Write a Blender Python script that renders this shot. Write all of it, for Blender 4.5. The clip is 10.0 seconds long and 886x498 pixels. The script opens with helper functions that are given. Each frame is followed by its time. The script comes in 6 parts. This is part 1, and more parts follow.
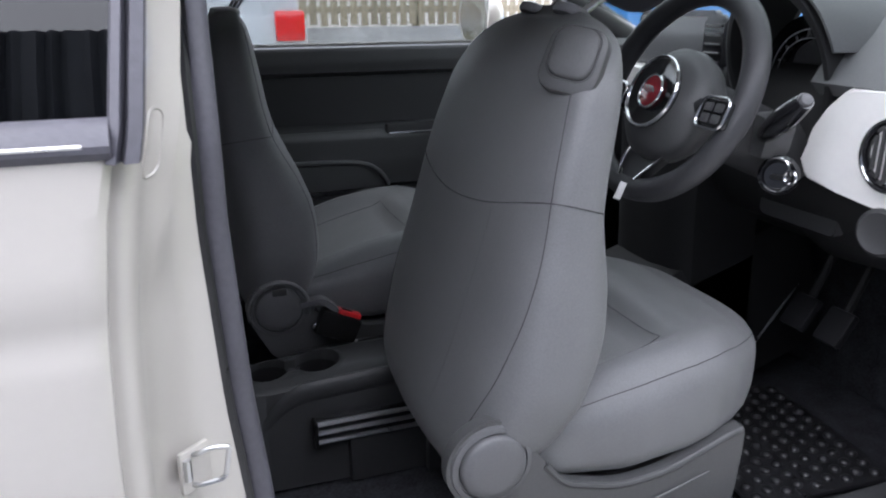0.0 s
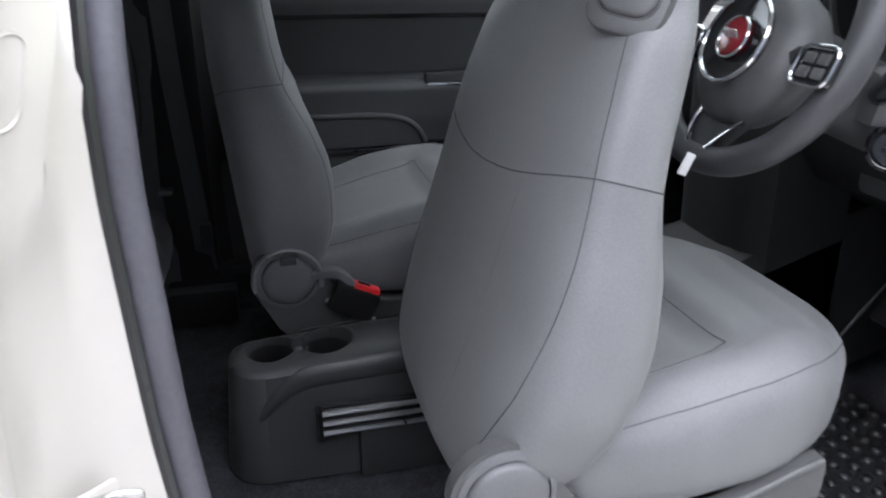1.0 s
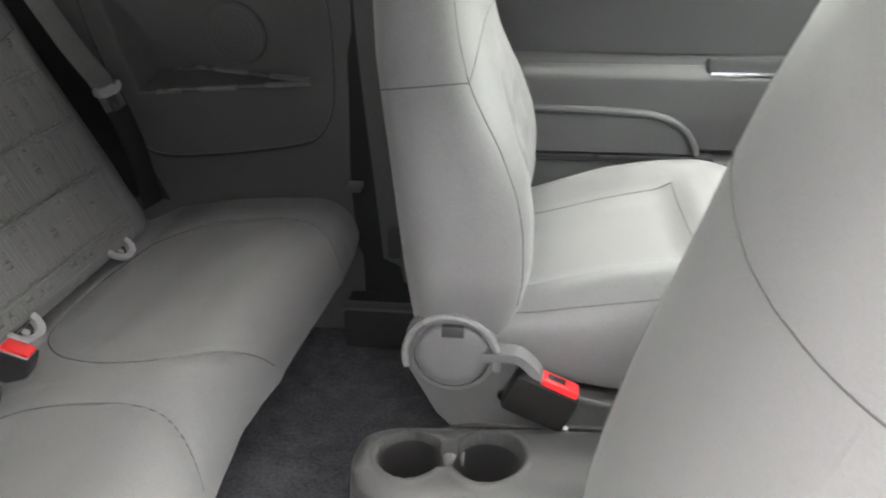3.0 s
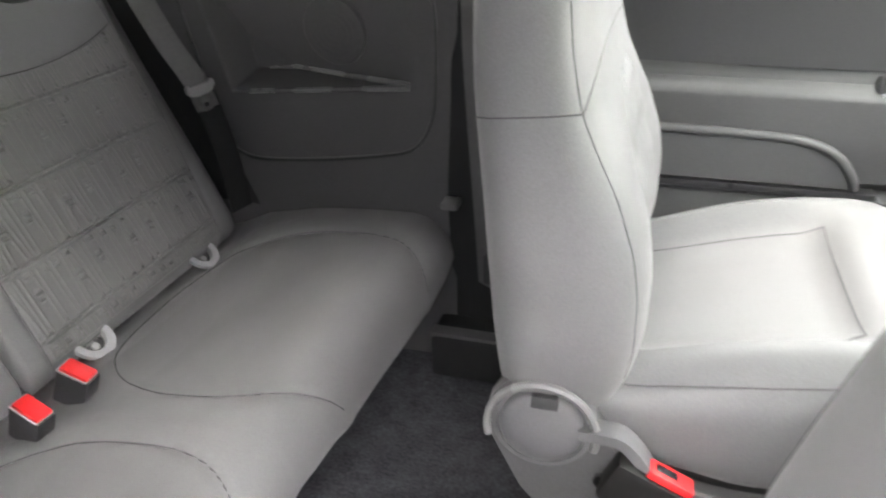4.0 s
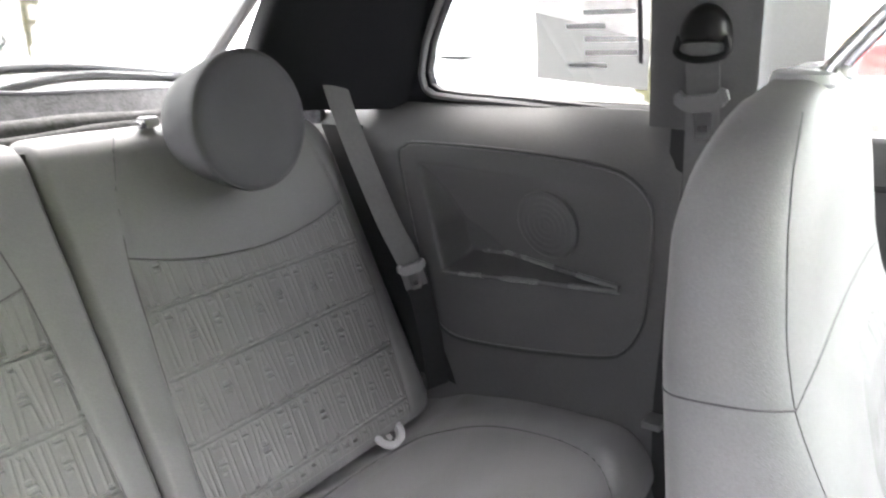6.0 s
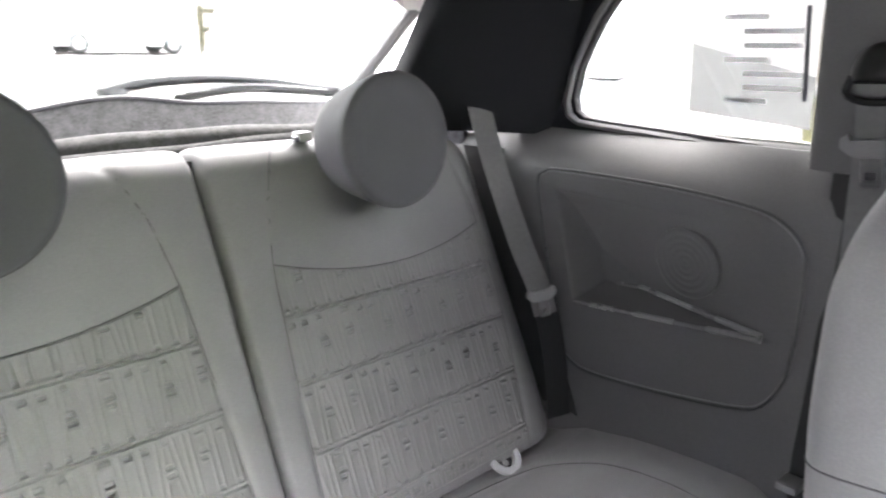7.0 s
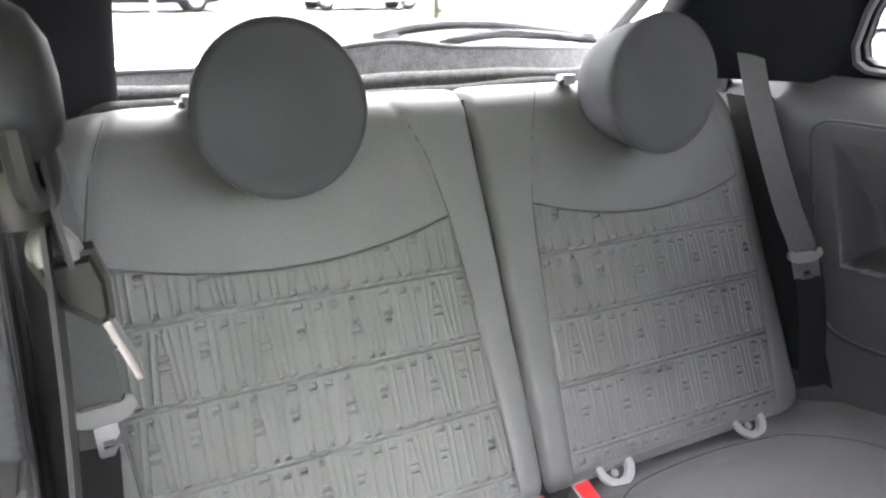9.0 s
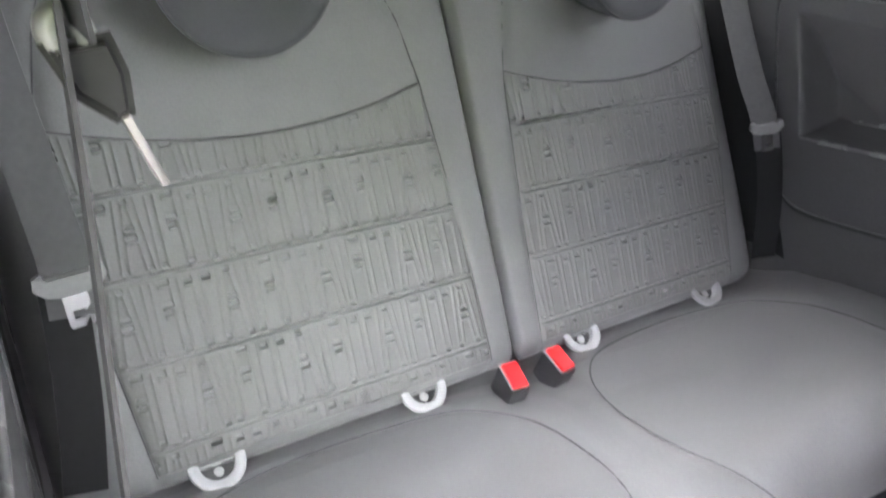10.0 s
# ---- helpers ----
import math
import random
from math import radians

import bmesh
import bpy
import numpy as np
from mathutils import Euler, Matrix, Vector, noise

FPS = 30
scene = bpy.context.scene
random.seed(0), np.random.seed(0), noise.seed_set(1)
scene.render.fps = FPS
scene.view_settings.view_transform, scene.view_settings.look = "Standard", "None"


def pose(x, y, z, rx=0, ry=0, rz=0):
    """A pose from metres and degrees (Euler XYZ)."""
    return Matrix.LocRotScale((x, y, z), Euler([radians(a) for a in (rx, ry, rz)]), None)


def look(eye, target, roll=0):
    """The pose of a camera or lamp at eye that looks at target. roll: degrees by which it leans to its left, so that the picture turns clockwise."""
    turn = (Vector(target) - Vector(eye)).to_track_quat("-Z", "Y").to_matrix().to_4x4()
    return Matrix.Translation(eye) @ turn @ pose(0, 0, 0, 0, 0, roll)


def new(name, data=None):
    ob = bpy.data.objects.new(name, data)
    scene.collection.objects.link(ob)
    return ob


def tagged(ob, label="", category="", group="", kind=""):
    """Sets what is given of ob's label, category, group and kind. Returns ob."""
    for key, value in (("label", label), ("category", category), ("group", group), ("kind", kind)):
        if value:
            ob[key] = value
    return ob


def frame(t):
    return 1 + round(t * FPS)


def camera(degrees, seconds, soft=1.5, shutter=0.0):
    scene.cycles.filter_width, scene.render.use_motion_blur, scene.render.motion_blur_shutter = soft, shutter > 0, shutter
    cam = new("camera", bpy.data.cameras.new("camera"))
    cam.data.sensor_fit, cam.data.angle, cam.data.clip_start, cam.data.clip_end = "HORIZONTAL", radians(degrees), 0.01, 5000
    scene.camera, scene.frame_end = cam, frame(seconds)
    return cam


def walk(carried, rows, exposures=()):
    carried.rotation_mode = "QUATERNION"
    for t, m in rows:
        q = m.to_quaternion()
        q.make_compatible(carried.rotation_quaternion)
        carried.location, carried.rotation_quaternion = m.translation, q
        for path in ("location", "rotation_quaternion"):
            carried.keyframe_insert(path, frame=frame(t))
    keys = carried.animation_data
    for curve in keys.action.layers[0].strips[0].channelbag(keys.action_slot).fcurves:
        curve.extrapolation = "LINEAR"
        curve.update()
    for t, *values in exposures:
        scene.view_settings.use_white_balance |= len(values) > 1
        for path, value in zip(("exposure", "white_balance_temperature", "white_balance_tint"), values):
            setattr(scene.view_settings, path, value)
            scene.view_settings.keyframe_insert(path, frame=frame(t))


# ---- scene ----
cam = camera(61.6, 10.0, soft=2.0, shutter=0.5)
PATH = [
    (0, (0.504, -1.353, 1.217), (1.141, 0.434, 0.582), -0.3),
    (0.5, (0.568, -1.288, 1.197), (1.114, 0.506, 0.503), -0.5),
    (1, (0.613, -1.185, 1.181), (1.09, 0.607, 0.432), 0.3),
    (1.5, (0.66, -1.068, 1.178), (1.067, 0.721, 0.383), 0.8),
    (2, (0.692, -0.964, 1.164), (0.982, 0.827, 0.322), 0.4),
    (2.5, (0.738, -0.839, 1.165), (0.749, 0.967, 0.304), -0.5),
    (2.7, (0.749, -0.791, 1.163), (0.646, 1.012, 0.302), -0.6),
    (4, (0.738, -0.573, 1.168), (0.232, 1.14, 0.267), -0.9),
    (4.5, (0.761, -0.502, 1.191), (-0.003, 1.131, 0.323), -2.1),
    (5, (0.769, -0.459, 1.228), (-0.154, 1.133, 0.444), -2.4),
    (5.2, (0.765, -0.451, 1.251), (-0.186, 1.137, 0.495), -2.3),
    (6.3, (0.751, -0.448, 1.244), (-0.442, 1.07, 0.72), -0.6),
    (6.5, (0.751, -0.445, 1.253), (-0.493, 1.03, 0.728), -0.3),
    (7, (0.745, -0.448, 1.262), (-0.642, 0.892, 0.734), 0.6),
    (7.5, (0.74, -0.467, 1.262), (-0.762, 0.732, 0.709), 1.2),
    (8, (0.741, -0.486, 1.251), (-0.865, 0.56, 0.682), 0.7),
    (8.5, (0.722, -0.512, 1.26), (-0.935, 0.43, 0.655), 0.5),
    (9, (0.731, -0.52, 1.244), (-0.955, 0.345, 0.605), -0.1),
    (9.5, (0.711, -0.538, 1.225), (-0.907, 0.361, 0.468), 0.4),
    (10, (0.707, -0.557, 1.2), (-0.808, 0.4, 0.312), 1.2),
]
EXPOSURES = [
    (0.0, 2.2, 5850, 14), (0.8, 2.7, 5850, 14), (1.15, 3.0, 6050, 12), (1.5, 3.65, 6350, 10), (2.0, 4.12, 6600, 8), (2.5, 4.75, 6800, 8), (4.0, 5.62, 6800, 12), (4.5, 5.85, 6750, 12), (6.5, 6.1, 6550, 13.5), (7.5, 6.25, 6480, 14), (8.5, 6.2, 6400, 14), (9.2, 6.15, 6350, 14), (10.0, 6.25, 6300, 14),
]
walk(cam, [(t, look(eye, target, roll)) for t, eye, target, roll in PATH], EXPOSURES)

# ---- light ----
SUN_ELEVATION, SUN_TURN = 58.0, 307.0
world = bpy.data.worlds.new("overcast_sky")
world.use_nodes = True
scene.world = world
wn = world.node_tree
sky = wn.nodes.new("ShaderNodeTexSky")
sky.sky_type = "NISHITA"
sky.sun_disc = False
sky.sun_elevation, sky.sun_rotation = radians(SUN_ELEVATION), radians(SUN_TURN)
sky.air_density, sky.dust_density, sky.ozone_density = 1.0, 4.0, 0.3
milk = wn.nodes.new("ShaderNodeMix")
milk.data_type = "RGBA"
milk.inputs[0].default_value = 0.85
milk.inputs[7].default_value = (10.4, 10.15, 10.0, 1)
wn.links.new(sky.outputs[0], milk.inputs[6])
wn.links.new(milk.outputs[2], wn.nodes["Background"].inputs["Color"])
wn.nodes["Background"].inputs["Strength"].default_value = 0.12
sun_data = bpy.data.lights.new("sun", "SUN")
sun_data.energy, sun_data.angle, sun_data.color = 0.5, radians(60), (1.0, 0.97, 0.93)
sun = new("sun", sun_data)
sun.matrix_basis = look((-4.0, 3.0, 8.0), (0, 0, 0))


# ---- materials ----
def mat(name, color, rough=0.6, metal=0.0, grain=(0.0, 400.0), spread=0.0, scale=6.0, coat=0.0, sheen=0.0, spec=0.5, wave=None, rand=0.0):
    """A surface: its colour varied in broad patches and in fine grain, with a fine relief. grain: bump strength and size."""
    m = bpy.data.materials.new(name)
    m.use_nodes = True
    nt = m.node_tree
    b = nt.nodes["Principled BSDF"]
    b.inputs["Roughness"].default_value, b.inputs["Metallic"].default_value = rough, metal
    b.inputs["Coat Weight"].default_value, b.inputs["Sheen Weight"].default_value = coat, sheen
    b.inputs["Specular IOR Level"].default_value = spec
    b.inputs["Base Color"].default_value = (*color, 1)
    co = nt.nodes.new("ShaderNodeTexCoord")
    if spread:
        n1 = nt.nodes.new("ShaderNodeTexNoise")
        n1.inputs["Scale"].default_value, n1.inputs["Detail"].default_value = scale, 6.0
        n2 = nt.nodes.new("ShaderNodeTexNoise")
        n2.inputs["Scale"].default_value, n2.inputs["Detail"].default_value = grain[1] * 0.5, 2.0
        mx = nt.nodes.new("ShaderNodeMath")
        mx.operation = "ADD"
        rp = nt.nodes.new("ShaderNodeMapRange")
        rp.inputs[1].default_value, rp.inputs[2].default_value = 0.7, 1.3
        rp.inputs[3].default_value, rp.inputs[4].default_value = 1 - spread, 1 + spread
        vm = nt.nodes.new("ShaderNodeVectorMath")
        vm.operation = "SCALE"
        vm.inputs[0].default_value = color
        for n in (n1, n2):
            nt.links.new(co.outputs["Object"], n.inputs["Vector"])
        nt.links.new(n1.outputs[0], mx.inputs[0])
        nt.links.new(n2.outputs[0], mx.inputs[1])
        nt.links.new(mx.outputs[0], rp.inputs[0])
        out = rp.outputs[0]
        if rand:
            oi = nt.nodes.new("ShaderNodeObjectInfo")
            mr = nt.nodes.new("ShaderNodeMapRange")
            mr.inputs[3].default_value, mr.inputs[4].default_value = 1 - rand, 1 + rand
            mu = nt.nodes.new("ShaderNodeMath")
            mu.operation = "MULTIPLY"
            nt.links.new(oi.outputs["Random"], mr.inputs[0])
            nt.links.new(mr.outputs[0], mu.inputs[0])
            nt.links.new(out, mu.inputs[1])
            out = mu.outputs[0]
        nt.links.new(out, vm.inputs["Scale"])
        nt.links.new(vm.outputs[0], b.inputs["Base Color"])
        rr = nt.nodes.new("ShaderNodeMapRange")
        rr.inputs[1].default_value, rr.inputs[2].default_value = 0.3, 0.7
        rr.inputs[3].default_value, rr.inputs[4].default_value = max(0.02, rough - min(0.08, spread * 0.8)), min(1, rough + min(0.08, spread * 0.8))
        nt.links.new(n1.outputs[0], rr.inputs[0])
        nt.links.new(rr.outputs[0], b.inputs["Roughness"])
    if grain[0]:
        if wave:
            t1 = nt.nodes.new("ShaderNodeTexWave")
            t1.inputs["Scale"].default_value = grain[1]
            t1.bands_direction = wave
        else:
            t1 = nt.nodes.new("ShaderNodeTexVoronoi")
            t1.inputs["Scale"].default_value = grain[1]
        nt.links.new(co.outputs["Object"], t1.inputs["Vector"])
        bp = nt.nodes.new("ShaderNodeBump")
        bp.inputs["Strength"].default_value, bp.inputs["Distance"].default_value = grain[0], 0.0006
        nt.links.new(t1.outputs[0], bp.inputs["Height"])
        nt.links.new(bp.outputs[0], b.inputs["Normal"])
    return m


def glass(name, tint, rough=0.0):
    m = bpy.data.materials.new(name)
    m.use_nodes = True
    nt = m.node_tree
    nt.nodes.remove(nt.nodes["Principled BSDF"])
    tr, gl, mx, lw, pw = (nt.nodes.new("ShaderNode" + k) for k in ("BsdfTransparent", "BsdfGlossy", "MixShader", "LayerWeight", "MapRange"))
    tr.inputs[0].default_value = (*tint, 1)
    gl.inputs["Roughness"].default_value = rough
    lw.inputs[0].default_value = 0.15
    pw.inputs[3].default_value, pw.inputs[4].default_value = 0.04, 0.5
    nt.links.new(lw.outputs["Facing"], pw.inputs[0])
    nt.links.new(pw.outputs[0], mx.inputs[0])
    nt.links.new(tr.outputs[0], mx.inputs[1])
    nt.links.new(gl.outputs[0], mx.inputs[2])
    nt.links.new(mx.outputs[0], nt.nodes["Material Output"].inputs[0])
    return m


FABRIC = mat("seat_fabric_grey", (0.126, 0.127, 0.130), 0.52, grain=(0.3, 900), spread=0.12, scale=9, sheen=0.08, spec=0.5)
FABRIC_PATTERN = mat("seat_fabric_embossed", (0.120, 0.121, 0.121), 0.48, grain=(0.3, 900), spread=0.12, scale=9, sheen=0.03, spec=0.5)
FABRIC_DARK = mat("headrest_fabric", (0.036, 0.0368, 0.042), 0.62, grain=(0.35, 900), spread=0.10, scale=9, sheen=0.03, spec=0.35)
STITCH = mat("dark_seam_thread", (0.045, 0.045, 0.048), 0.8)
PLASTIC = mat("black_grained_plastic", (0.034, 0.0345, 0.036), 0.52, grain=(0.5, 700), spread=0.12, scale=5)
PLASTIC_GREY = mat("dark_grey_trim_plastic", (0.064, 0.0645, 0.066), 0.42, grain=(0.3, 700), spread=0.12, scale=5)
PLASTIC_MID = mat("grey_recliner_plastic", (0.10, 0.10, 0.104), 0.45, grain=(0.4, 700), spread=0.1, scale=8)
PILLAR_CLOTH = mat("dark_pillar_trim", (0.007, 0.0075, 0.0095), 0.85, grain=(0.4, 600), spread=0.15, scale=7, spec=0.2)
CARPET = mat("black_carpet", (0.046, 0.047, 0.053), 0.95, grain=(1.0, 350), spread=0.45, scale=25, spec=0.15)
SHELF_CLOTH = mat("speckled_shelf_felt", (0.088, 0.0885, 0.09), 1.0, grain=(0.8, 500), spread=0.3, scale=60, spec=0.05)
PAINT = mat("pearl_white_paint", (0.425, 0.402, 0.369), 0.3, coat=0.7, spread=0.012, scale=1.5, grain=(0.0, 200))
DASH_WHITE = mat("gloss_white_fascia", (0.78, 0.77, 0.75), 0.2, coat=0.6, spread=0.02, scale=3, grain=(0.0, 200))
RUBBER = mat("grey_rubber_seal", (0.066, 0.064, 0.078), 0.55, spread=0.12, scale=14, grain=(0.2, 300))
RUBBER_BLACK = mat("black_rubber", (0.018, 0.018, 0.020), 0.34, spread=0.15, scale=14, grain=(0.25, 300))
CHROME = mat("polished_chrome", (0.75, 0.75, 0.76), 0.12, 1.0, spread=0.05, scale=20, grain=(0.0, 200))
STEEL = mat("brushed_steel", (0.55, 0.55, 0.55), 0.32, 1.0, spread=0.08, scale=30, grain=(0.0, 200))
WEBBING = mat("black_belt_webbing", (0.082, 0.083, 0.085), 0.55, grain=(0.35, 260), spread=0.1, scale=12, wave="Z")
# darker copy of WEBBING, for the driver's belt and the rear straps' lower lengths
WEBBING_BLACK = mat("dark_webbing_copy", (0.016, 0.016, 0.017), 0.75, grain=(0.35, 260), spread=0.1, scale=12, wave="Z", spec=0.2)
# paler than the trim: the edges' highlight is put into this colour
PLASTIC_EDGE = mat("lightened_moulding_edge", (0.13, 0.13, 0.132), 0.28, spread=0.1, scale=8, grain=(0.0, 200))
DEEP_BLACK = mat("matt_black_trim", (0.016, 0.0163, 0.0172), 0.62, grain=(0.3, 700), spread=0.12, scale=5, spec=0.3)
TONGUE = mat("belt_tongue_plastic", (0.18, 0.18, 0.184), 0.45, spread=0.08, scale=20, grain=(0.2, 500))
RED = mat("red_buckle_plastic", (0.62, 0.02, 0.025), 0.35, spread=0.06, scale=20, grain=(0.0, 200))
LOOP_PLASTIC = mat("pale_anchor_plastic", (0.30, 0.30, 0.31), 0.4, spread=0.08, scale=20, grain=(0.2, 500))
GLOSS_BLACK = mat("gloss_black", (0.012, 0.012, 0.014), 0.12, coat=0.5)
# base lightened to stand in for the reflection on the screen
SCREEN = mat("lightened_glass_screen", (0.10, 0.105, 0.11), 0.12, coat=0.8)
BADGE_RED = mat("badge_red_enamel", (0.28, 0.02, 0.03), 0.2, coat=0.6)
LEATHER = mat("wheel_rim_leather", (0.035, 0.035, 0.038), 0.5, grain=(0.4, 500), spread=0.1, scale=10)
TAG_WHITE = mat("white_label_cloth", (0.3, 0.3, 0.3), 0.8, spread=0.05, scale=30, grain=(0.3, 600))
# tint dims the bright yard seen through it; its panes cast no shadow
GLASS = glass("dimming_window_glass", (0.30, 0.31, 0.31))
GLASS_DARK = mat("tinted_outer_glass", (0.012, 0.013, 0.016), 0.06, coat=1.0)
PAPER = mat("paper", (0.72, 0.72, 0.7), 0.8, spread=0.04, scale=8, grain=(0.0, 200))


def thin_sheet(name, color):
    """Thin paper that lets daylight through."""
    m = bpy.data.materials.new(name)
    m.use_nodes = True
    nt = m.node_tree
    nt.nodes.remove(nt.nodes["Principled BSDF"])
    a, b, mx, n = (nt.nodes.new("ShaderNode" + k) for k in ("BsdfDiffuse", "BsdfTranslucent", "MixShader", "TexNoise"))
    n.inputs["Scale"].default_value = 40
    a.inputs[0].default_value = b.inputs[0].default_value = (*color, 1)
    r = nt.nodes.new("ShaderNodeMapRange")
    r.inputs[3].default_value, r.inputs[4].default_value = 0.5, 0.7
    nt.links.new(n.outputs[0], r.inputs[0])
    nt.links.new(r.outputs[0], mx.inputs[0])
    nt.links.new(a.outputs[0], mx.inputs[1])
    nt.links.new(b.outputs[0], mx.inputs[2])
    nt.links.new(mx.outputs[0], nt.nodes["Material Output"].inputs[0])
    return m


THIN_PAPER = thin_sheet("thin_printed_paper", (0.5, 0.5, 0.5))
THIN_INK = thin_sheet("thin_grey_print", (0.85, 0.85, 0.86))
SMOOTH_BLACK = mat("smooth_black_plastic", (0.010, 0.0098, 0.0098), 0.4, spread=0.1, scale=30, grain=(0.0, 200), spec=0.15)
# blade steel with a lower base colour than STEEL
DULL_STEEL = mat("dull_steel", (0.14, 0.13, 0.13), 0.45, 0.6, spread=0.15, scale=60, grain=(0.0, 200))
# near black: the shade down in the cup wells is put into the colour
WELL = mat("shaded_cup_well", (0.009, 0.009, 0.0095), 0.45, spread=0.1, scale=20, spec=0.5)
EYE_PLASTIC = mat("belt_eye_plastic", (0.085, 0.085, 0.083), 0.45, spread=0.25, scale=60, grain=(0.0, 200))
CONSOLE = mat("console_plastic", (0.042, 0.0425, 0.0435), 0.42, grain=(0.35, 700), spread=0.12, scale=6)
INK_DARK = mat("printed_dark_ink", (0.05, 0.05, 0.06), 0.8)


# ---- shape helpers ----
WORLD = {}


def thing(name, label, category, at=(0, 0, 0), turn=(0, 0, 0), group="", kind=""):
    ob = new(name)
    ob.empty_display_size = 0.05
    ob.matrix_basis = pose(*at, *turn)
    WORLD[ob] = ob.matrix_basis.copy()
    return tagged(ob, label, category, group, kind)


def part(name, bm, material, parent, label="", smooth=True, local=False):
    """Links a bmesh, given in the world's axes (or in its parent's: local), as one mesh under a thing or part."""
    me = bpy.data.meshes.new(name)
    if not local:
        bmesh.ops.transform(bm, matrix=WORLD[parent].inverted(), verts=bm.verts)
    bmesh.ops.recalc_face_normals(bm, faces=bm.faces)
    bm.to_mesh(me)
    bm.free()
    if smooth:
        me.shade_smooth()
        me.set_sharp_from_angle(angle=radians(38))
    me.materials.append(material)
    ob = new(name, me)
    ob.parent = parent
    WORLD[ob] = WORLD[parent].copy()
    if label:
        ob["label"] = label
    return ob


def setting(name, bm, material, label, category="", smooth=True):
    """A piece of the setting, as one mesh of its own."""
    me = bpy.data.meshes.new(name)
    bmesh.ops.recalc_face_normals(bm, faces=bm.faces)
    bm.to_mesh(me)
    bm.free()
    if smooth:
        me.shade_smooth()
        me.set_sharp_from_angle(angle=radians(38))
    me.materials.append(material)
    ob = new(name, me)
    WORLD[ob] = Matrix()
    return tagged(ob, label, category or name.split("_")[0], kind="structure")


def loft(rings, cap=True, closed=True):
    """A skin over rings of points, all of one length."""
    bm = bmesh.new()
    vs = [[bm.verts.new(p) for p in r] for r in rings]
    n = len(vs[0])
    for a, b in zip(vs, vs[1:]):
        for i in range(n if closed else n - 1):
            j = (i + 1) % n
            bm.faces.new((a[i], a[j], b[j], b[i]))
    if cap and closed:
        bm.faces.new(vs[0][::-1])
        bm.faces.new(vs[-1])
    return bm


def solid(grid, depth):
    """A closed slab: a grid of points and its back, the points moved by depth (a vector, or a function of the point)."""
    front = [[Vector(p) for p in r] for r in grid]
    back = [[p + (depth(p) if callable(depth) else Vector(depth)) for p in r] for r in front]
    bm = bmesh.new()
    f = [[bm.verts.new(p) for p in r] for r in front]
    k = [[bm.verts.new(p) for p in r] for r in back]
    nr, nc = len(f), len(f[0])
    for i in range(nr - 1):
        for j in range(nc - 1):
            bm.faces.new((f[i][j], f[i][j + 1], f[i + 1][j + 1], f[i + 1][j]))
            bm.faces.new((k[i][j], k[i + 1][j], k[i + 1][j + 1], k[i][j + 1]))
    rim = [(0, j) for j in range(nc)] + [(i, nc - 1) for i in range(1, nr)] + [(nr - 1, j) for j in range(nc - 2, -1, -1)] + [(i, 0) for i in range(nr - 2, 0, -1)]
    for a, b in zip(rim, rim[1:] + rim[:1]):
        bm.faces.new((f[a[0]][a[1]], k[a[0]][a[1]], k[b[0]][b[1]], f[b[0]][b[1]]))
    return bm


def curve(points, n=24):
    """A smooth line of n points through a few."""
    p = [Vector(q) for q in points]
    if len(p) == 2:
        return [p[0].lerp(p[1], i / (n - 1)) for i in range(n)]
    p = [2 * p[0] - p[1]] + p + [2 * p[-1] - p[-2]]
    out, segs = [], len(p) - 3
    for i in range(n):
        u = i / (n - 1) * segs
        k = min(int(u), segs - 1)
        t = u - k
        a, b, c, d = p[k:k + 4]
        out.append(0.5 * (2 * b + (c - a) * t + (2 * a - 5 * b + 4 * c - d) * t * t + (3 * b - a - 3 * c + d) * t ** 3))
    return out


def tube(points, radius, sides=8, closed=False):
    p = [Vector(q) for q in points]
    rings, up = [], None
    n = len(p)
    for i, q in enumerate(p):
        a, b = (p[i - 1], p[(i + 1) % n]) if closed else (p[max(i - 1, 0)], p[min(i + 1, n - 1)])
        d = (b - a).normalized()
        if up is None:
            up = d.orthogonal().normalized()
        up = (up - d * up.dot(d)).normalized()
        s = d.cross(up)
        r = radius(i / (n - 1)) if callable(radius) else radius
        rings.append([q + r * (math.cos(6.28319 * k / sides) * up + math.sin(6.28319 * k / sides) * s) for k in range(sides)])
    if closed:
        rings.append(rings[0])
        bm = loft(rings, cap=False)
        bmesh.ops.remove_doubles(bm, verts=bm.verts, dist=1e-5)
        return bm
    return loft(rings)


def ribbon(points, side, width, thick=0.0015):
    """A strap along points; side: the way across it, or one for each point."""
    p = [Vector(q) for q in points]
    rings = []
    for i, q in enumerate(p):
        d = (p[min(i + 1, len(p) - 1)] - p[max(i - 1, 0)]).normalized()
        s = Vector(side[i] if isinstance(side, list) else side)
        s = (s - d * s.dot(d)).normalized() * width / 2
        n = d.cross(s).normalized() * thick / 2
        rings.append([q + s + n, q - s + n, q - s - n, q + s - n])
    return loft(rings)


def box(c, s, bevel=0.004, turn=(0, 0, 0), segs=2):
    bm = bmesh.new()
    bmesh.ops.create_cube(bm, size=1, matrix=pose(*c, *turn) @ Matrix.Diagonal((*s, 1)))
    if bevel:
        bmesh.ops.bevel(bm, geom=bm.edges[:], offset=bevel, segments=segs, affect="EDGES", profile=0.6)
    return bm


def spun(profile, at, axis, n=40):
    """A turned form: (radius, way along the axis) pairs round an axis."""
    axis = Vector(axis).normalized()
    u = axis.orthogonal().normalized()
    v = axis.cross(u)
    rings = [[Vector(at) + axis * h + max(r, 1e-4) * (math.cos(6.28319 * k / n) * u + math.sin(6.28319 * k / n) * v) for k in range(n)] for r, h in profile]
    return loft(rings)


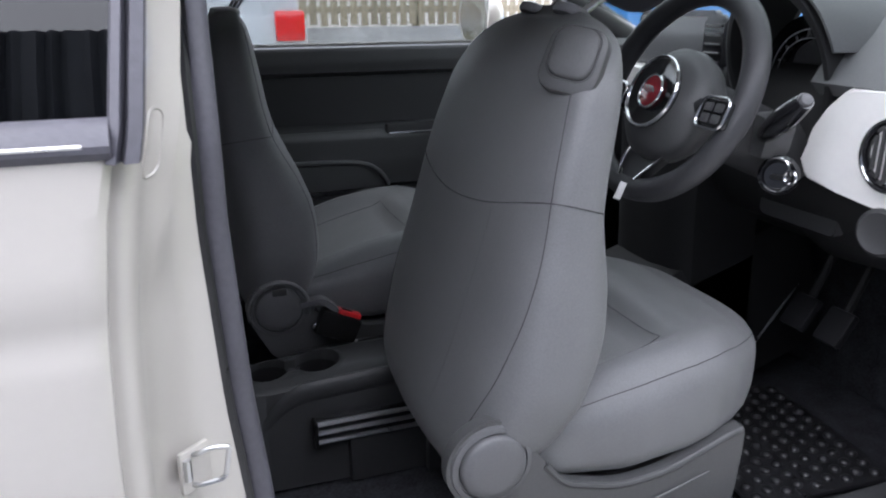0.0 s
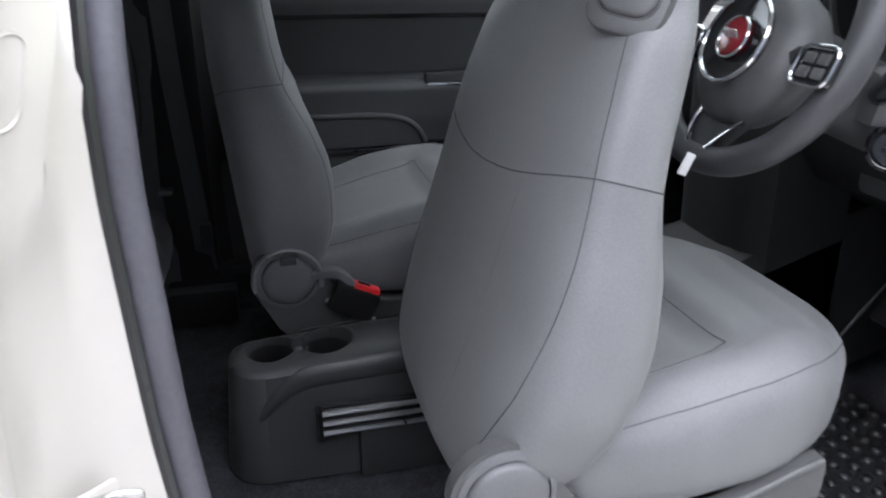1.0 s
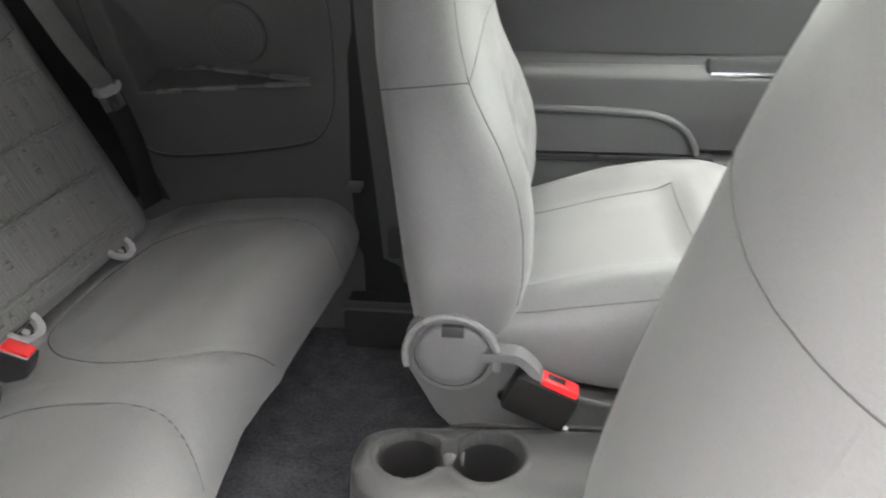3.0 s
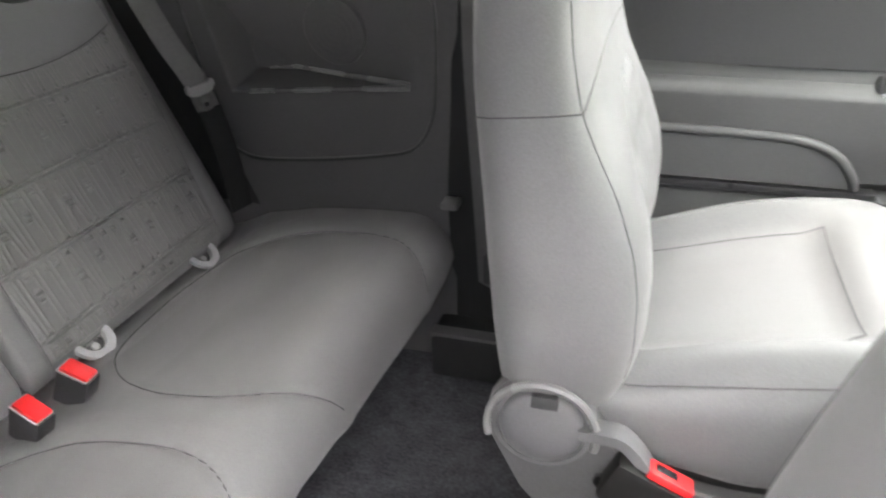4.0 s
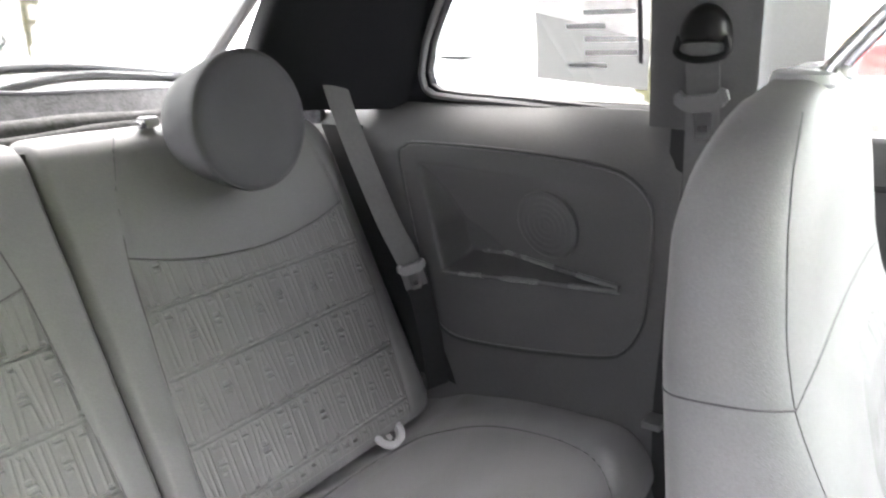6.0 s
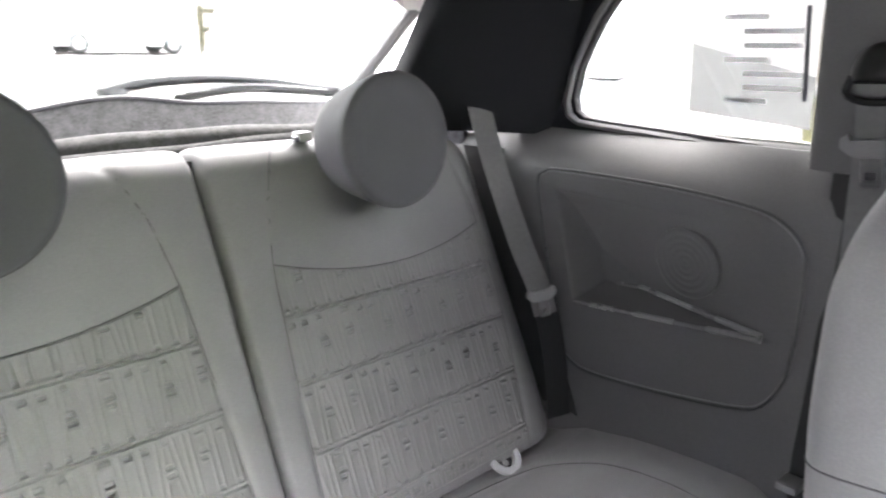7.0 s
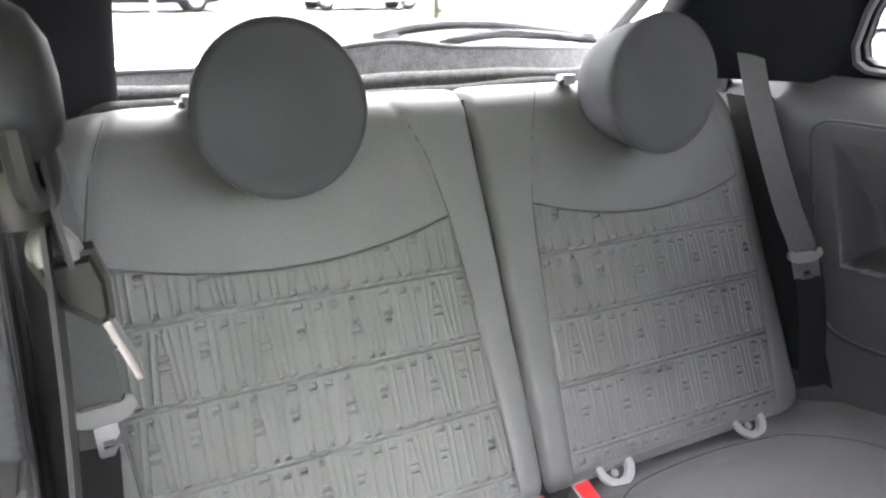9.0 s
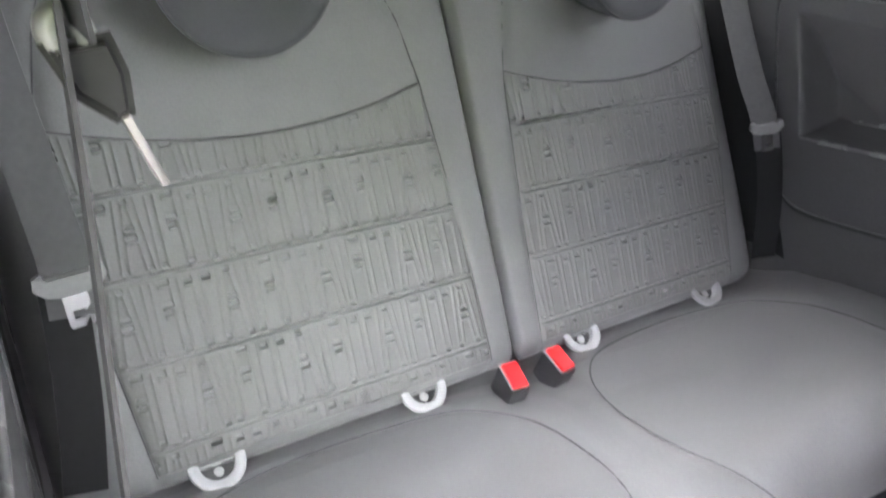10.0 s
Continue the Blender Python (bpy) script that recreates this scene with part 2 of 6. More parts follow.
def prism(outline, depth, bevel=0.0, segs=2):
    """A flat outline, given in space, pushed out by the vector depth."""
    d = Vector(depth)
    bm = loft([[Vector(p) for p in outline], [Vector(p) + d for p in outline]])
    if bevel:
        bmesh.ops.bevel(bm, geom=[e for e in bm.edges if abs((e.verts[0].co - e.verts[1].co).normalized().dot(d.normalized())) < 0.5], offset=bevel, segments=segs, affect="EDGES")
    return bm


def rounded(x0, x1, z0, z1, r, n=6):
    """A rectangle with round corners, as (x, z) pairs."""
    out = []
    for cx, cz, a in ((x1 - r, z1 - r, 0), (x0 + r, z1 - r, 90), (x0 + r, z0 + r, 180), (x1 - r, z0 + r, 270)):
        out += [(cx + r * math.cos(radians(a + 90 * k / n)), cz + r * math.sin(radians(a + 90 * k / n))) for k in range(n + 1)]
    return out


def frame_of(outer, inner, depth):
    """A frame between two outlines of as many points each, with thickness."""
    d = Vector(depth)
    o, i = [Vector(p) for p in outer], [Vector(p) for p in inner]
    bm = loft([o, i, [p + d for p in i], [p + d for p in o], o], cap=False)
    bmesh.ops.remove_doubles(bm, verts=bm.verts, dist=1e-6)
    return bm


def interp(v, table):
    xs, ys = zip(*table)
    return float(np.interp(v, xs, ys))


def soft(v, table):
    """Smooth reading of a table of pairs."""
    for (x0, y0), (x1, y1) in zip(table, table[1:]):
        if v <= x1:
            t = min(max((v - x0) / (x1 - x0), 0), 1)
            return y0 + (y1 - y0) * t * t * (3 - 2 * t)
    return table[-1][1]


# ---- ground ----
ASPHALT = mat("pale_concrete", (0.31, 0.308, 0.30), 0.7, grain=(0.8, 60), spread=0.3, scale=1.2)
GROUND_FALL = 2.0  # the yard's fall towards the car's nose, in degrees, set to fit the camera's view


def ground_z(x):
    return -math.tan(radians(GROUND_FALL)) * x


bm = bmesh.new()
bmesh.ops.create_grid(bm, x_segments=8, y_segments=8, size=400, matrix=pose(0, 0, 0, 0, GROUND_FALL, 0))
setting("ground", bm, ASPHALT, "pale concrete forecourt under a bright overcast sky", "ground", smooth=False)

# ---- the car's shell ----
car = thing("car", "pearl white small hatchback seen through its open driver's doorway", "car", (0.4, 0, 0))


def quarter_edge(z):
    return interp(z, ((0.3, 0.425), (0.88, 0.433), (0.98, 0.438), (1.07, 0.449), (1.13, 0.462), (1.45, 0.50)))


def flank(z):
    """How far out the right flank stands."""
    return interp(z, ((0.3, -0.775), (0.55, -0.80), (0.85, -0.812), (0.93, -0.8105), (0.962, -0.8065), (0.980, -0.8015), (0.990, -0.8000), (1.000, -0.8020), (1.014, -0.8035), (1.030, -0.8020), (1.115, -0.785), (1.45, -0.62)))


# right rear flank, up to the waist
rows_ = []
for z in np.concatenate((np.linspace(0.25, 0.93, 14), np.linspace(0.94, 1.112, 34))):
    xe, y = quarter_edge(z), flank(z)
    rows_.append([(-1.0, y + 0.06, z), (-0.5, y + 0.015, z), (-0.1, y, z), (0.2, y, z), (0.36, y, z), (xe - 0.02, y, z), (xe - 0.006, y + 0.002, z), (xe, y + 0.008, z), (xe, y + 0.02, z)])
part("rear_flank", solid(rows_, (-0.004, 0.03, 0)), PAINT, car, "pearl white rear quarter panel with a pressed crease")
# door jamb: a stepped white pillar between the flank and the rubber seal
rows_ = []
for z in np.linspace(0.3, 1.42, 50):
    xe, y = quarter_edge(z), flank(z)
    k = soft(z, ((0.3, 1.0), (0.80, 1.0), (0.95, 0.7), (1.05, 0.1), (1.12, 0.0), (1.5, 0.0)))
    xs = interp(z, ((0.3, 0.548), (0.72, 0.531), (0.84, 0.52), (1.02, 0.512), (1.22, 0.514), (1.45, 0.53)))
    yin = interp(z, ((0.3, -0.672), (1.1, -0.668), (1.42, -0.56)))
    prof = [(xe - 0.02, y + 0.034), (xe + 0.004, y + 0.032), (xe + 0.010, y + 0.034), (xe + 0.016, y + 0.040), (xe + 0.020, y + 0.05),
            (xe + 0.022 - 0.004 * k, y + 0.058), (xe + 0.026 - 0.010 * k, y + 0.068), (xe + 0.036 - 0.018 * k, y + 0.080), (xe + 0.046 - 0.02 * k, y + 0.092),
            (xs - 0.022 - 0.012 * k, yin - 0.022), (xs - 0.014 - 0.010 * k, yin - 0.012), (xs - 0.006, yin - 0.005), (xs + 0.004, yin)]
    rows_.append([(a, b, z) for a, b in prof])
part("door_jamb", solid(rows_, (-0.012, 0.012, 0)), PAINT, car, "pearl white stepped door pillar")
# pressed slot high on the jamb
def on_jamb(length, z):
    """A point of the jamb's face, so far along it from its outer step."""
    xe, y = quarter_edge(z), flank(z)
    line = [Vector((xe + a, y + b, z)) for a, b in ((0.020, 0.05), (0.022, 0.058), (0.026, 0.068), (0.036, 0.080), (0.046, 0.092))]
    for p, q in zip(line, line[1:]):
        step = (q - p).length
        if length <= step:
            return p.lerp(q, length / step)
        length -= step
    return line[-1]


part("jamb_slot", tube([on_jamb(a, z) for a, z in rounded(0.004, 0.030, 1.084, 1.136, 0.011)], 0.0013, 6, closed=True), PAINT, car, "shallow pressed slot")
# rubber seal round the doorway
seal = [(interp(z, ((0.3, 0.560), (0.72, 0.545), (0.84, 0.534), (1.02, 0.526), (1.22, 0.528), (1.45, 0.545))), interp(z, ((0.3, -0.660), (1.1, -0.655), (1.42, -0.547))), z) for z in np.linspace(0.32, 1.42, 40)]
part("door_seal", tube(seal, 0.0135, 10), RUBBER, car, "grey rubber door seal")
seal2 = [(x - 0.012, y - 0.012, z) for x, y, z in seal]
part("seal_lip", tube(seal2, 0.005, 6), RUBBER_BLACK, car)
# right quarter window from outside
right_pane = part("quarter_glass_right", solid([[(-0.35 + (quarter_edge(z) + 0.348) * u, flank(1.135) + 0.022 + 0.25 * (z - 1.135) + 0.45 * (z - 1.135) ** 2, z) for u in np.linspace(0, 1, 8)] for z in np.linspace(1.135, 1.40, 8)], (0, 0.005, 0)), glass("tinted_glass", (0.10, 0.105, 0.115)), car, "dark tinted rear quarter glass")
right_pane.visible_shadow = False
part("waist_trim", solid([[(x, flank(1.12) + d, z) for x in np.linspace(-0.4, 0.458, 10)] for d, z in ((0.012, 1.108), (-0.004, 1.111), (-0.009, 1.117), (-0.009, 1.122), (-0.004, 1.128), (0.004, 1.134), (0.012, 1.138))], (0, 0.01, 0)), RUBBER, car, "dark glossy waist strip")
part("waist_chrome", tube([(x, flank(1.12) - 0.008, 1.122) for x in np.linspace(-0.4, 0.440, 12)], 0.0018, 6), STEEL, car)
part("glass_edge_trim", solid([[(quarter_edge(z) - 0.006 + 0.72 * d, flank(z) - 0.003 + e, z) for d, e in ((0.0, 0.012), (0.003, 0.002), (0.012, -0.002), (0.017, 0.010), (0.021, -0.002), (0.034, 0.0), (0.036, 0.014))] for z in np.linspace(1.108, 1.42, 14)], (0, 0.012, 0)), RUBBER, car)

# floor pan and sills
rows_ = [[(x, y, 0.325 + 0.012 * math.sin(7 * x) * math.cos(5 * y) * (abs(y) < 0.5) + (0.10 if abs(y) > 0.6 else 0)) for y in (-0.66, -0.62, -0.605, -0.59, -0.45, -0.3, -0.15, 0, 0.15, 0.3, 0.45, 0.59, 0.605, 0.62, 0.66)] for x in np.linspace(-0.25, 1.95, 45)]
part("floor_carpet", solid(rows_, (0, 0, -0.05)), CARPET, car, "black needle-felt carpet")
for s in (-1, 1):
    part("door_sill", box((1.05, s * 0.70, 0.35), (1.3, 0.11, 0.2), 0.02), PAINT, car, "white painted door sill")
    part("sill_trim", box((1.02, s * 0.625, 0.43), (1.1, 0.05, 0.03), 0.01), PLASTIC, car)
# unseen dark panels added to block bright gaps past the dash, trim and seats
for s in (-1, 1):
    part("kick_panel", box((1.80, s * 0.69, 0.68), (0.50, 0.04, 0.86), 0.01), CARPET, car)
part("inner_flank", box((0.055, -0.755, 0.71), (0.77, 0.012, 0.80), 0.003), CARPET, car)
for s in (-1, 1):
    part("boot_lining", box((-0.60, s * 0.622, 0.72), (0.60, 0.014, 0.80), 0.004), CARPET, car)
part("boot_floor", box((-0.62, 0, 0.40), (0.70, 1.24, 0.03), 0.006), CARPET, car)
part("hatch_lining", box((-0.655, 0, 0.75), (0.014, 1.22, 0.66), 0.004), CARPET, car)
part("firewall", box((2.0, 0, 0.65), (0.06, 1.36, 0.8), 0.01), CARPET, car)
part("bonnet", solid([[(x, y, 1.03 - 0.25 * (x - 1.8) ** 2 - 0.12 * y * y) for y in np.linspace(-0.72, 0.72, 13)] for x in np.linspace(1.82, 2.65, 10)], (0, 0, -0.03)), PAINT, car)
part("rear_bulkhead", box((-0.95, 0, 0.70), (0.06, 1.4, 0.8), 0.03), PAINT, car)

# wings, bumper and wheels that close the body outside
for s in (-1, 1):
    part("front_wing", solid([[(x, s * (0.775 - 0.10 * max(0, (x - 2.2) / 0.5) ** 2 - 0.03 * max(0, z - 0.8)), max(z, 0.25 + 0.36 * math.sqrt(max(0, 1 - ((x - 2.1) / 0.36) ** 2)))) for x in np.linspace(1.64, 2.66, 40)] for z in np.linspace(0.25, 0.97, 12)], (0, -s * 0.02, 0)), PAINT, car)
part("front_bumper", solid([[(2.68 - 0.22 * (y / 0.7) ** 2 - 0.10 * abs(z - 0.5), y, z) for y in np.linspace(-0.70, 0.70, 17)] for z in np.linspace(0.22, 0.86, 8)], (-0.04, 0, 0)), PAINT, car)
WHEEL_RUBBER = mat("tyre_rubber", (0.02, 0.02, 0.021), 0.85, spread=0.15, scale=12, grain=(0.3, 200))
for x in (-0.24, 2.1):
    for s in (-1, 1):
        at = (x, s * 0.60, ground_z(x) + 0.285)
        tyre = part("wheel", spun(((0.19, 0.0), (0.27, 0.005), (0.285, 0.03), (0.285, 0.14), (0.27, 0.165), (0.19, 0.17)), at, (0, s, 0), 40), WHEEL_RUBBER, car, "black tyre")
        part("rim", spun(((0.0, 0.12), (0.05, 0.125), (0.12, 0.14), (0.18, 0.15), (0.195, 0.168), (0.19, 0.172)), at, (0, s, 0), 32), STEEL, tyre)

# roof with its lining
def roof_z(x, y):
    return 1.475 - 0.055 * ((x - 0.45) / 0.9) ** 2 - 0.10 * (y / 0.62) ** 4
part("roof", solid([[(x, y, roof_z(x, y)) for y in np.linspace(-0.62, 0.62, 17)] for x in np.linspace(-0.42, 1.22, 17)], (0, 0, -0.02)), PAINT, car)
HEADLINER = mat("pale_headliner", (0.48, 0.475, 0.46), 0.95, grain=(0.5, 500), spread=0.05, scale=9)
part("headliner", solid([[(x, y, roof_z(x, y) - 0.026) for y in np.linspace(-0.60, 0.60, 17)] for x in np.linspace(-0.40, 1.20, 17)], (0, 0, -0.008)), HEADLINER, car, "pale cloth headlining")
for s in (-1, 1):
    part("windscreen_pillar", tube(curve([(1.12, s * 0.57, 1.40), (1.50, s * 0.62, 1.27), (1.88, s * 0.66, 1.08)], 14), 0.035, 10), PLASTIC_GREY, car)
part("roof_rail_left", tube(curve([(-0.35, 0.585, 1.37), (0.4, 0.60, 1.405), (1.15, 0.575, 1.39)], 14), 0.03, 10), PILLAR_CLOTH, car)
part("roof_rail_right", tube(curve([(-0.35, -0.585, 1.37), (0.4, -0.60, 1.405), (1.15, -0.575, 1.39)], 14), 0.03, 10), PILLAR_CLOTH, car)
pane = part("windscreen", solid([[(1.16 + 0.76 * u, y * (0.55 + 0.08 * u), 1.41 - 0.31 * u) for y in np.linspace(-1, 1, 9)] for u in np.linspace(0, 1, 7)], (0.004, 0, 0.004)), glass("windscreen_glass", (0.6, 0.63, 0.62)), car)
pane.visible_shadow = False

# ---- rear side trim, both sides ----


POCKET_LIP = lambda x: 0.822 + 0.073 * x


def trim_depth(x, z):
    """Depth of the moulded pocket in the side trim: a back that falls away below its top edge, a sloping floor and a rear wall."""
    drop = max(0.0, 1.018 - 0.03 * max(0, x) - z)
    planes = (0.074 * (drop / 0.16) ** 0.8 * max(0.0, 0.348 - x) / 0.30, (z - POCKET_LIP(x)) * 2.1, (x + 0.054 - 0.27 * (1.018 - z)) * 1.8)
    k = 0.0014
    low = min(planes)
    d = low - k * math.log(sum(math.exp((low - p) / k) for p in planes))
    return 0.0010 * math.log1p(math.exp(min(60.0, d / 0.0010)))


def trim_y(x, z):
    y = 0.600 + 0.05 * max(0.0, x) * 0.2
    if z > 1.02:
        t = (z - 1.02) / 0.10
        y += 0.055 * t * t
    if z < 0.66:
        y -= 0.02 * (0.66 - z) / 0.3
    return y


def side_window(s):
    pts = [(0.372, 1.134), (0.377, 1.16), (0.380, 1.22), (0.381, 1.29), (0.376, 1.335), (0.35, 1.352), (0.26, 1.362), (0.17, 1.366), (0.115, 1.36), (0.075, 1.338), (0.045, 1.305), (0.018, 1.265),
           (-0.006, 1.225), (-0.022, 1.19), (-0.018, 1.166), (0.0, 1.155), (0.05, 1.151), (0.15, 1.146), (0.27, 1.139), (0.35, 1.134)]
    return [(x - 0.022 * (x > 0.3) - 0.045 * (x < 0.1) - 0.03 * (0.1 <= x <= 0.3), s * (0.668 - 0.2 * (z - 1.13)), z - 0.016 * (z < 1.2)) for x, z in pts]


for s in (1, -1):
    rows_ = []
    for z in np.concatenate((np.linspace(0.33, 0.68, 10), np.linspace(0.69, 1.04, 120), np.linspace(1.05, 1.122, 8))):
        row = []
        for x in np.concatenate((np.linspace(-0.32, -0.09, 10), np.linspace(-0.085, 0.385, 150), (0.395, 0.41, 0.42))):
            row.append((x, s * (trim_y(x, z) + trim_depth(x, z)), z))
        rows_.append(row)
    trim = part("side_trim", solid(rows_, (0, s * 0.02, 0)), PLASTIC_GREY, car, "dark grey moulded rear side trim with a tapering pocket")
    # shadow gap round the insert, with a fine bright lip
    out = [(-0.094, 1.030), (-0.083, 1.046), (-0.055, 1.053), (0.06, 1.054), (0.19, 1.051), (0.30, 1.041), (0.345, 1.026), (0.374, 0.998), (0.383, 0.960), (0.382, 0.84), (0.372, 0.785), (0.347, 0.744), (0.308, 0.726),
           (0.20, 0.709), (0.10, 0.699), (0.035, 0.697), (0.0, 0.707), (-0.028, 0.735), (-0.045, 0.79), (-0.058, 0.86), (-0.083, 0.97)]
    ring = curve([(x, 0, z) for x, z in out[-2:] + out + out[:3]], 25 * 6 + 1)
    gap = [Vector((p.x, s * (trim_y(p.x, p.z) - 0.0005), p.z)) for p in ring[12:12 + 21 * 6]]
    part("insert_gap", tube(gap, 0.0028, 6, closed=True), RUBBER_BLACK, trim)
    part("insert_lip", tube([p + Vector((0, -s * 0.0003, -0.0042 if p.z > 0.8 else 0.0042)) for p in gap], 0.0017, 6, closed=True), PLASTIC_MID, trim)
    # rolled edges of the pocket's ledge, meeting at its tip, highlight painted paler
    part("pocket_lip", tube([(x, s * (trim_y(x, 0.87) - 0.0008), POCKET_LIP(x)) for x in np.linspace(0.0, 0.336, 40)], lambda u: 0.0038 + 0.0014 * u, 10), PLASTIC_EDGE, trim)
    fold = []
    for x in np.linspace(0.05, 0.336, 40):
        zs = np.linspace(POCKET_LIP(x), POCKET_LIP(x) + 0.06, 61)
        fold.append((x, float(zs[np.argmax([trim_depth(x, z) for z in zs])])))
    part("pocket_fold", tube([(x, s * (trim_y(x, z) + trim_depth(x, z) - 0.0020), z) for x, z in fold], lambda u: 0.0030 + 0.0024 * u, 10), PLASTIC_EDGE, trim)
    # black strip standing in for the shade in the gap beside the backrest
    gap_strip = [[(0.288 - 0.48 * z + d, s * y, z) for d, y in ((-0.06, 0.612), (-0.055, 0.5965), (0.028, 0.5965), (0.036, 0.612))] for z in np.linspace(0.60, 1.075, 16)]
    part("belt_channel", solid(gap_strip, (0, s * 0.004, 0)), DEEP_BLACK, trim, "black strip standing in for shade beside the backrest")
    # speaker grille: a low dome of fine rings on the pocket's back
    sx, sz = 0.198, 0.931
    fall_x, fall_z = (trim_depth(sx + 0.05, sz) - trim_depth(sx - 0.05, sz)) / 0.10, (trim_depth(sx, sz + 0.05) - trim_depth(sx, sz - 0.05)) / 0.10
    c = Vector((sx, s * (trim_y(0.2, 0.93) + trim_depth(sx, sz) - 0.004), sz))
    prof = [(0.062, -0.012), (0.060, 0.0012), (0.058, 0.0024)]
    for k in range(5):
        r = 0.0555 - k * 0.011
        prof += [(r, 0.0030), (r - 0.003, 0.0034), (r - 0.0055, 0.0022), (r - 0.008, 0.0026)]
    prof += [(0.0005, 0.0030)]
    part("speaker_grille", spun(prof, c, (fall_x, -s, fall_z), 56), PLASTIC_GREY, trim, "fine ringed speaker grille")
    # ledge that runs out to the glass
    inner = side_window(s)
    frame_out = [(0.41, 1.10), (0.412, 1.16), (0.412, 1.22), (0.412, 1.30), (0.412, 1.36), (0.36, 1.40), (0.26, 1.415), (0.16, 1.41), (0.02, 1.39), (-0.10, 1.37), (-0.20, 1.36), (-0.26, 1.345),
                 (-0.31, 1.30), (-0.37, 1.245), (-0.44, 1.18), (-0.46, 1.105), (-0.2, 1.105), (0.05, 1.105), (0.22, 1.105), (0.33, 1.10)]
    outer = [(x, s * (trim_y(x, 1.115) if z < 1.12 else 0.652 - 0.22 * (z - 1.13)), z) for x, z in frame_out]
    mid = [tuple(Vector(a).lerp(Vector(b), 0.86) + Vector((0, -s * 0.004, 0))) for a, b in zip(outer, inner)]
    rings = [outer, mid, [tuple(Vector(p) + Vector((0, -s * 0.001, 0))) for p in inner], [tuple(Vector(p) + Vector((0, s * 0.02, 0))) for p in inner]]
    bm = loft(rings, cap=False)
    bmesh.ops.solidify(bm, geom=bm.faces[:], thickness=0.004)
    part("rear_pillar_trim", bm, PILLAR_CLOTH, car, "dark cloth-covered rear pillar trim")
    wn_ = [Vector(p) for p in inner]
    wn_ = [wn_[i].lerp(wn_[(i + 1) % len(wn_)], k / 3) for i in range(len(wn_)) for k in range(3)]
    part("window_rubber", tube([p + Vector((0, s * 0.004, 0)) for p in wn_], 0.005, 6, closed=True), RUBBER_BLACK, car)
    mid_p = Vector((0.16, 0, 1.24))
    part("window_flange", tube([p + Vector(((p.x - mid_p.x) * 0.05, -s * 0.002, (p.z - mid_p.z) * 0.08)) for p in wn_ if p.x < 0.3], 0.007, 8), PLASTIC_MID, car, "grey flange round the quarter glass")
    ledge = [[(x, s * (trim_y(x, 1.06) + d), z) for x in np.linspace(-0.30, 0.40, 20)] for d, z in ((0.02, 1.066), (0.03, 1.085), (0.036, 1.10), (0.042, 1.112), (0.060, 1.128))]
    part("window_ledge", solid(ledge, (0, s * 0.01, -0.006)), PLASTIC_GREY, car, "dark grey window ledge")
    if s > 0:
        g = part("quarter_glass", prism([(x, y + 0.016, z) for x, y, z in inner], (0, 0.004, 0)), GLASS, car)
        g.visible_shadow = False
        part("outer_flank_left", solid([[(x, 0.80 - 0.02 * abs(z - 0.8), z) for x in np.linspace(-0.95, 0.5, 6)] for z in np.linspace(0.25, 1.12, 8)], (0, -0.02, 0)), PAINT, car)
    # door pillar inside
    px = [(0.360, 0.012), (0.366, -0.004), (0.380, -0.012), (0.45, -0.016), (0.495, -0.014), (0.512, -0.006), (0.520, 0.012)] + ([(0.575, 0.075)] if s > 0 else [])
    rows_ = [[(x + 0.02 * (z - 1.1) * (z > 1.1), s * (interp(z, ((0.33, 0.60), (1.1, 0.615), (1.42, 0.565))) + d), z) for x, d in px] for z in np.linspace(1.105, 1.42, 12)]
    pil = part("door_pillar_trim", solid(rows_, (0, s * 0.03, 0)), PLASTIC_GREY, car, "dark grey door pillar trim")
    rows_ = [[(x + (0.03 if x < 0.4 else 0), s * (interp(z, ((0.33, 0.602), (1.1, 0.622))) + d), z) for x, d in px] for z in np.linspace(0.33, 1.102, 20)]
    part("lower_pillar_trim", solid(rows_, (0, s * 0.03, 0)), DEEP_BLACK, pil, "black lower pillar trim")
    part("kick_step", box((0.47, s * 0.56, 0.375), (0.16, 0.10, 0.09), 0.012), DEEP_BLACK, car)
    part("kick_edge", box((0.47, s * 0.528, 0.418), (0.16, 0.03, 0.012), 0.004), PLASTIC_GREY, car)
    part("bench_bracket", box((0.415, s * 0.575, 0.655), (0.03, 0.04, 0.012), 0.004), PLASTIC_MID, car)

# ---- tailgate, rear glass and shelf ----
hatch = thing("tailgate", "closed hatch with a large clear rear window", "tailgate", (-0.6, 0, 0.9))
gl = [[(-0.665 + 0.40 * u, y * (0.60 - 0.05 * u), 1.145 + 0.28 * u) for y in np.linspace(-1, 1, 9)] for u in np.linspace(0, 1, 7)]
pane = part("rear_glass", solid(gl, (-0.004, 0, 0.004)), GLASS, hatch)
pane.visible_shadow = False
part("hatch_panel", solid([[(-0.69 - 0.10 * (1 - u), y * 0.66, 0.5 + 0.632 * u) for y in np.linspace(-1, 1, 9)] for u in np.linspace(0, 1, 6)], (-0.02, 0, 0)), PAINT, hatch)
TRIM_TOP = ((-0.6, 1.128), (-0.2, 1.128), (-0.12, 1.140), (-0.04, 1.157), (0.04, 1.166), (0.10, 1.167), (0.15, 1.158), (0.20, 1.150), (0.35, 1.147), (0.6, 1.140))


def smooth_top(y):
    return float(np.mean([interp(y + d, TRIM_TOP) for d in (-0.04, -0.02, 0, 0.02, 0.04)]))


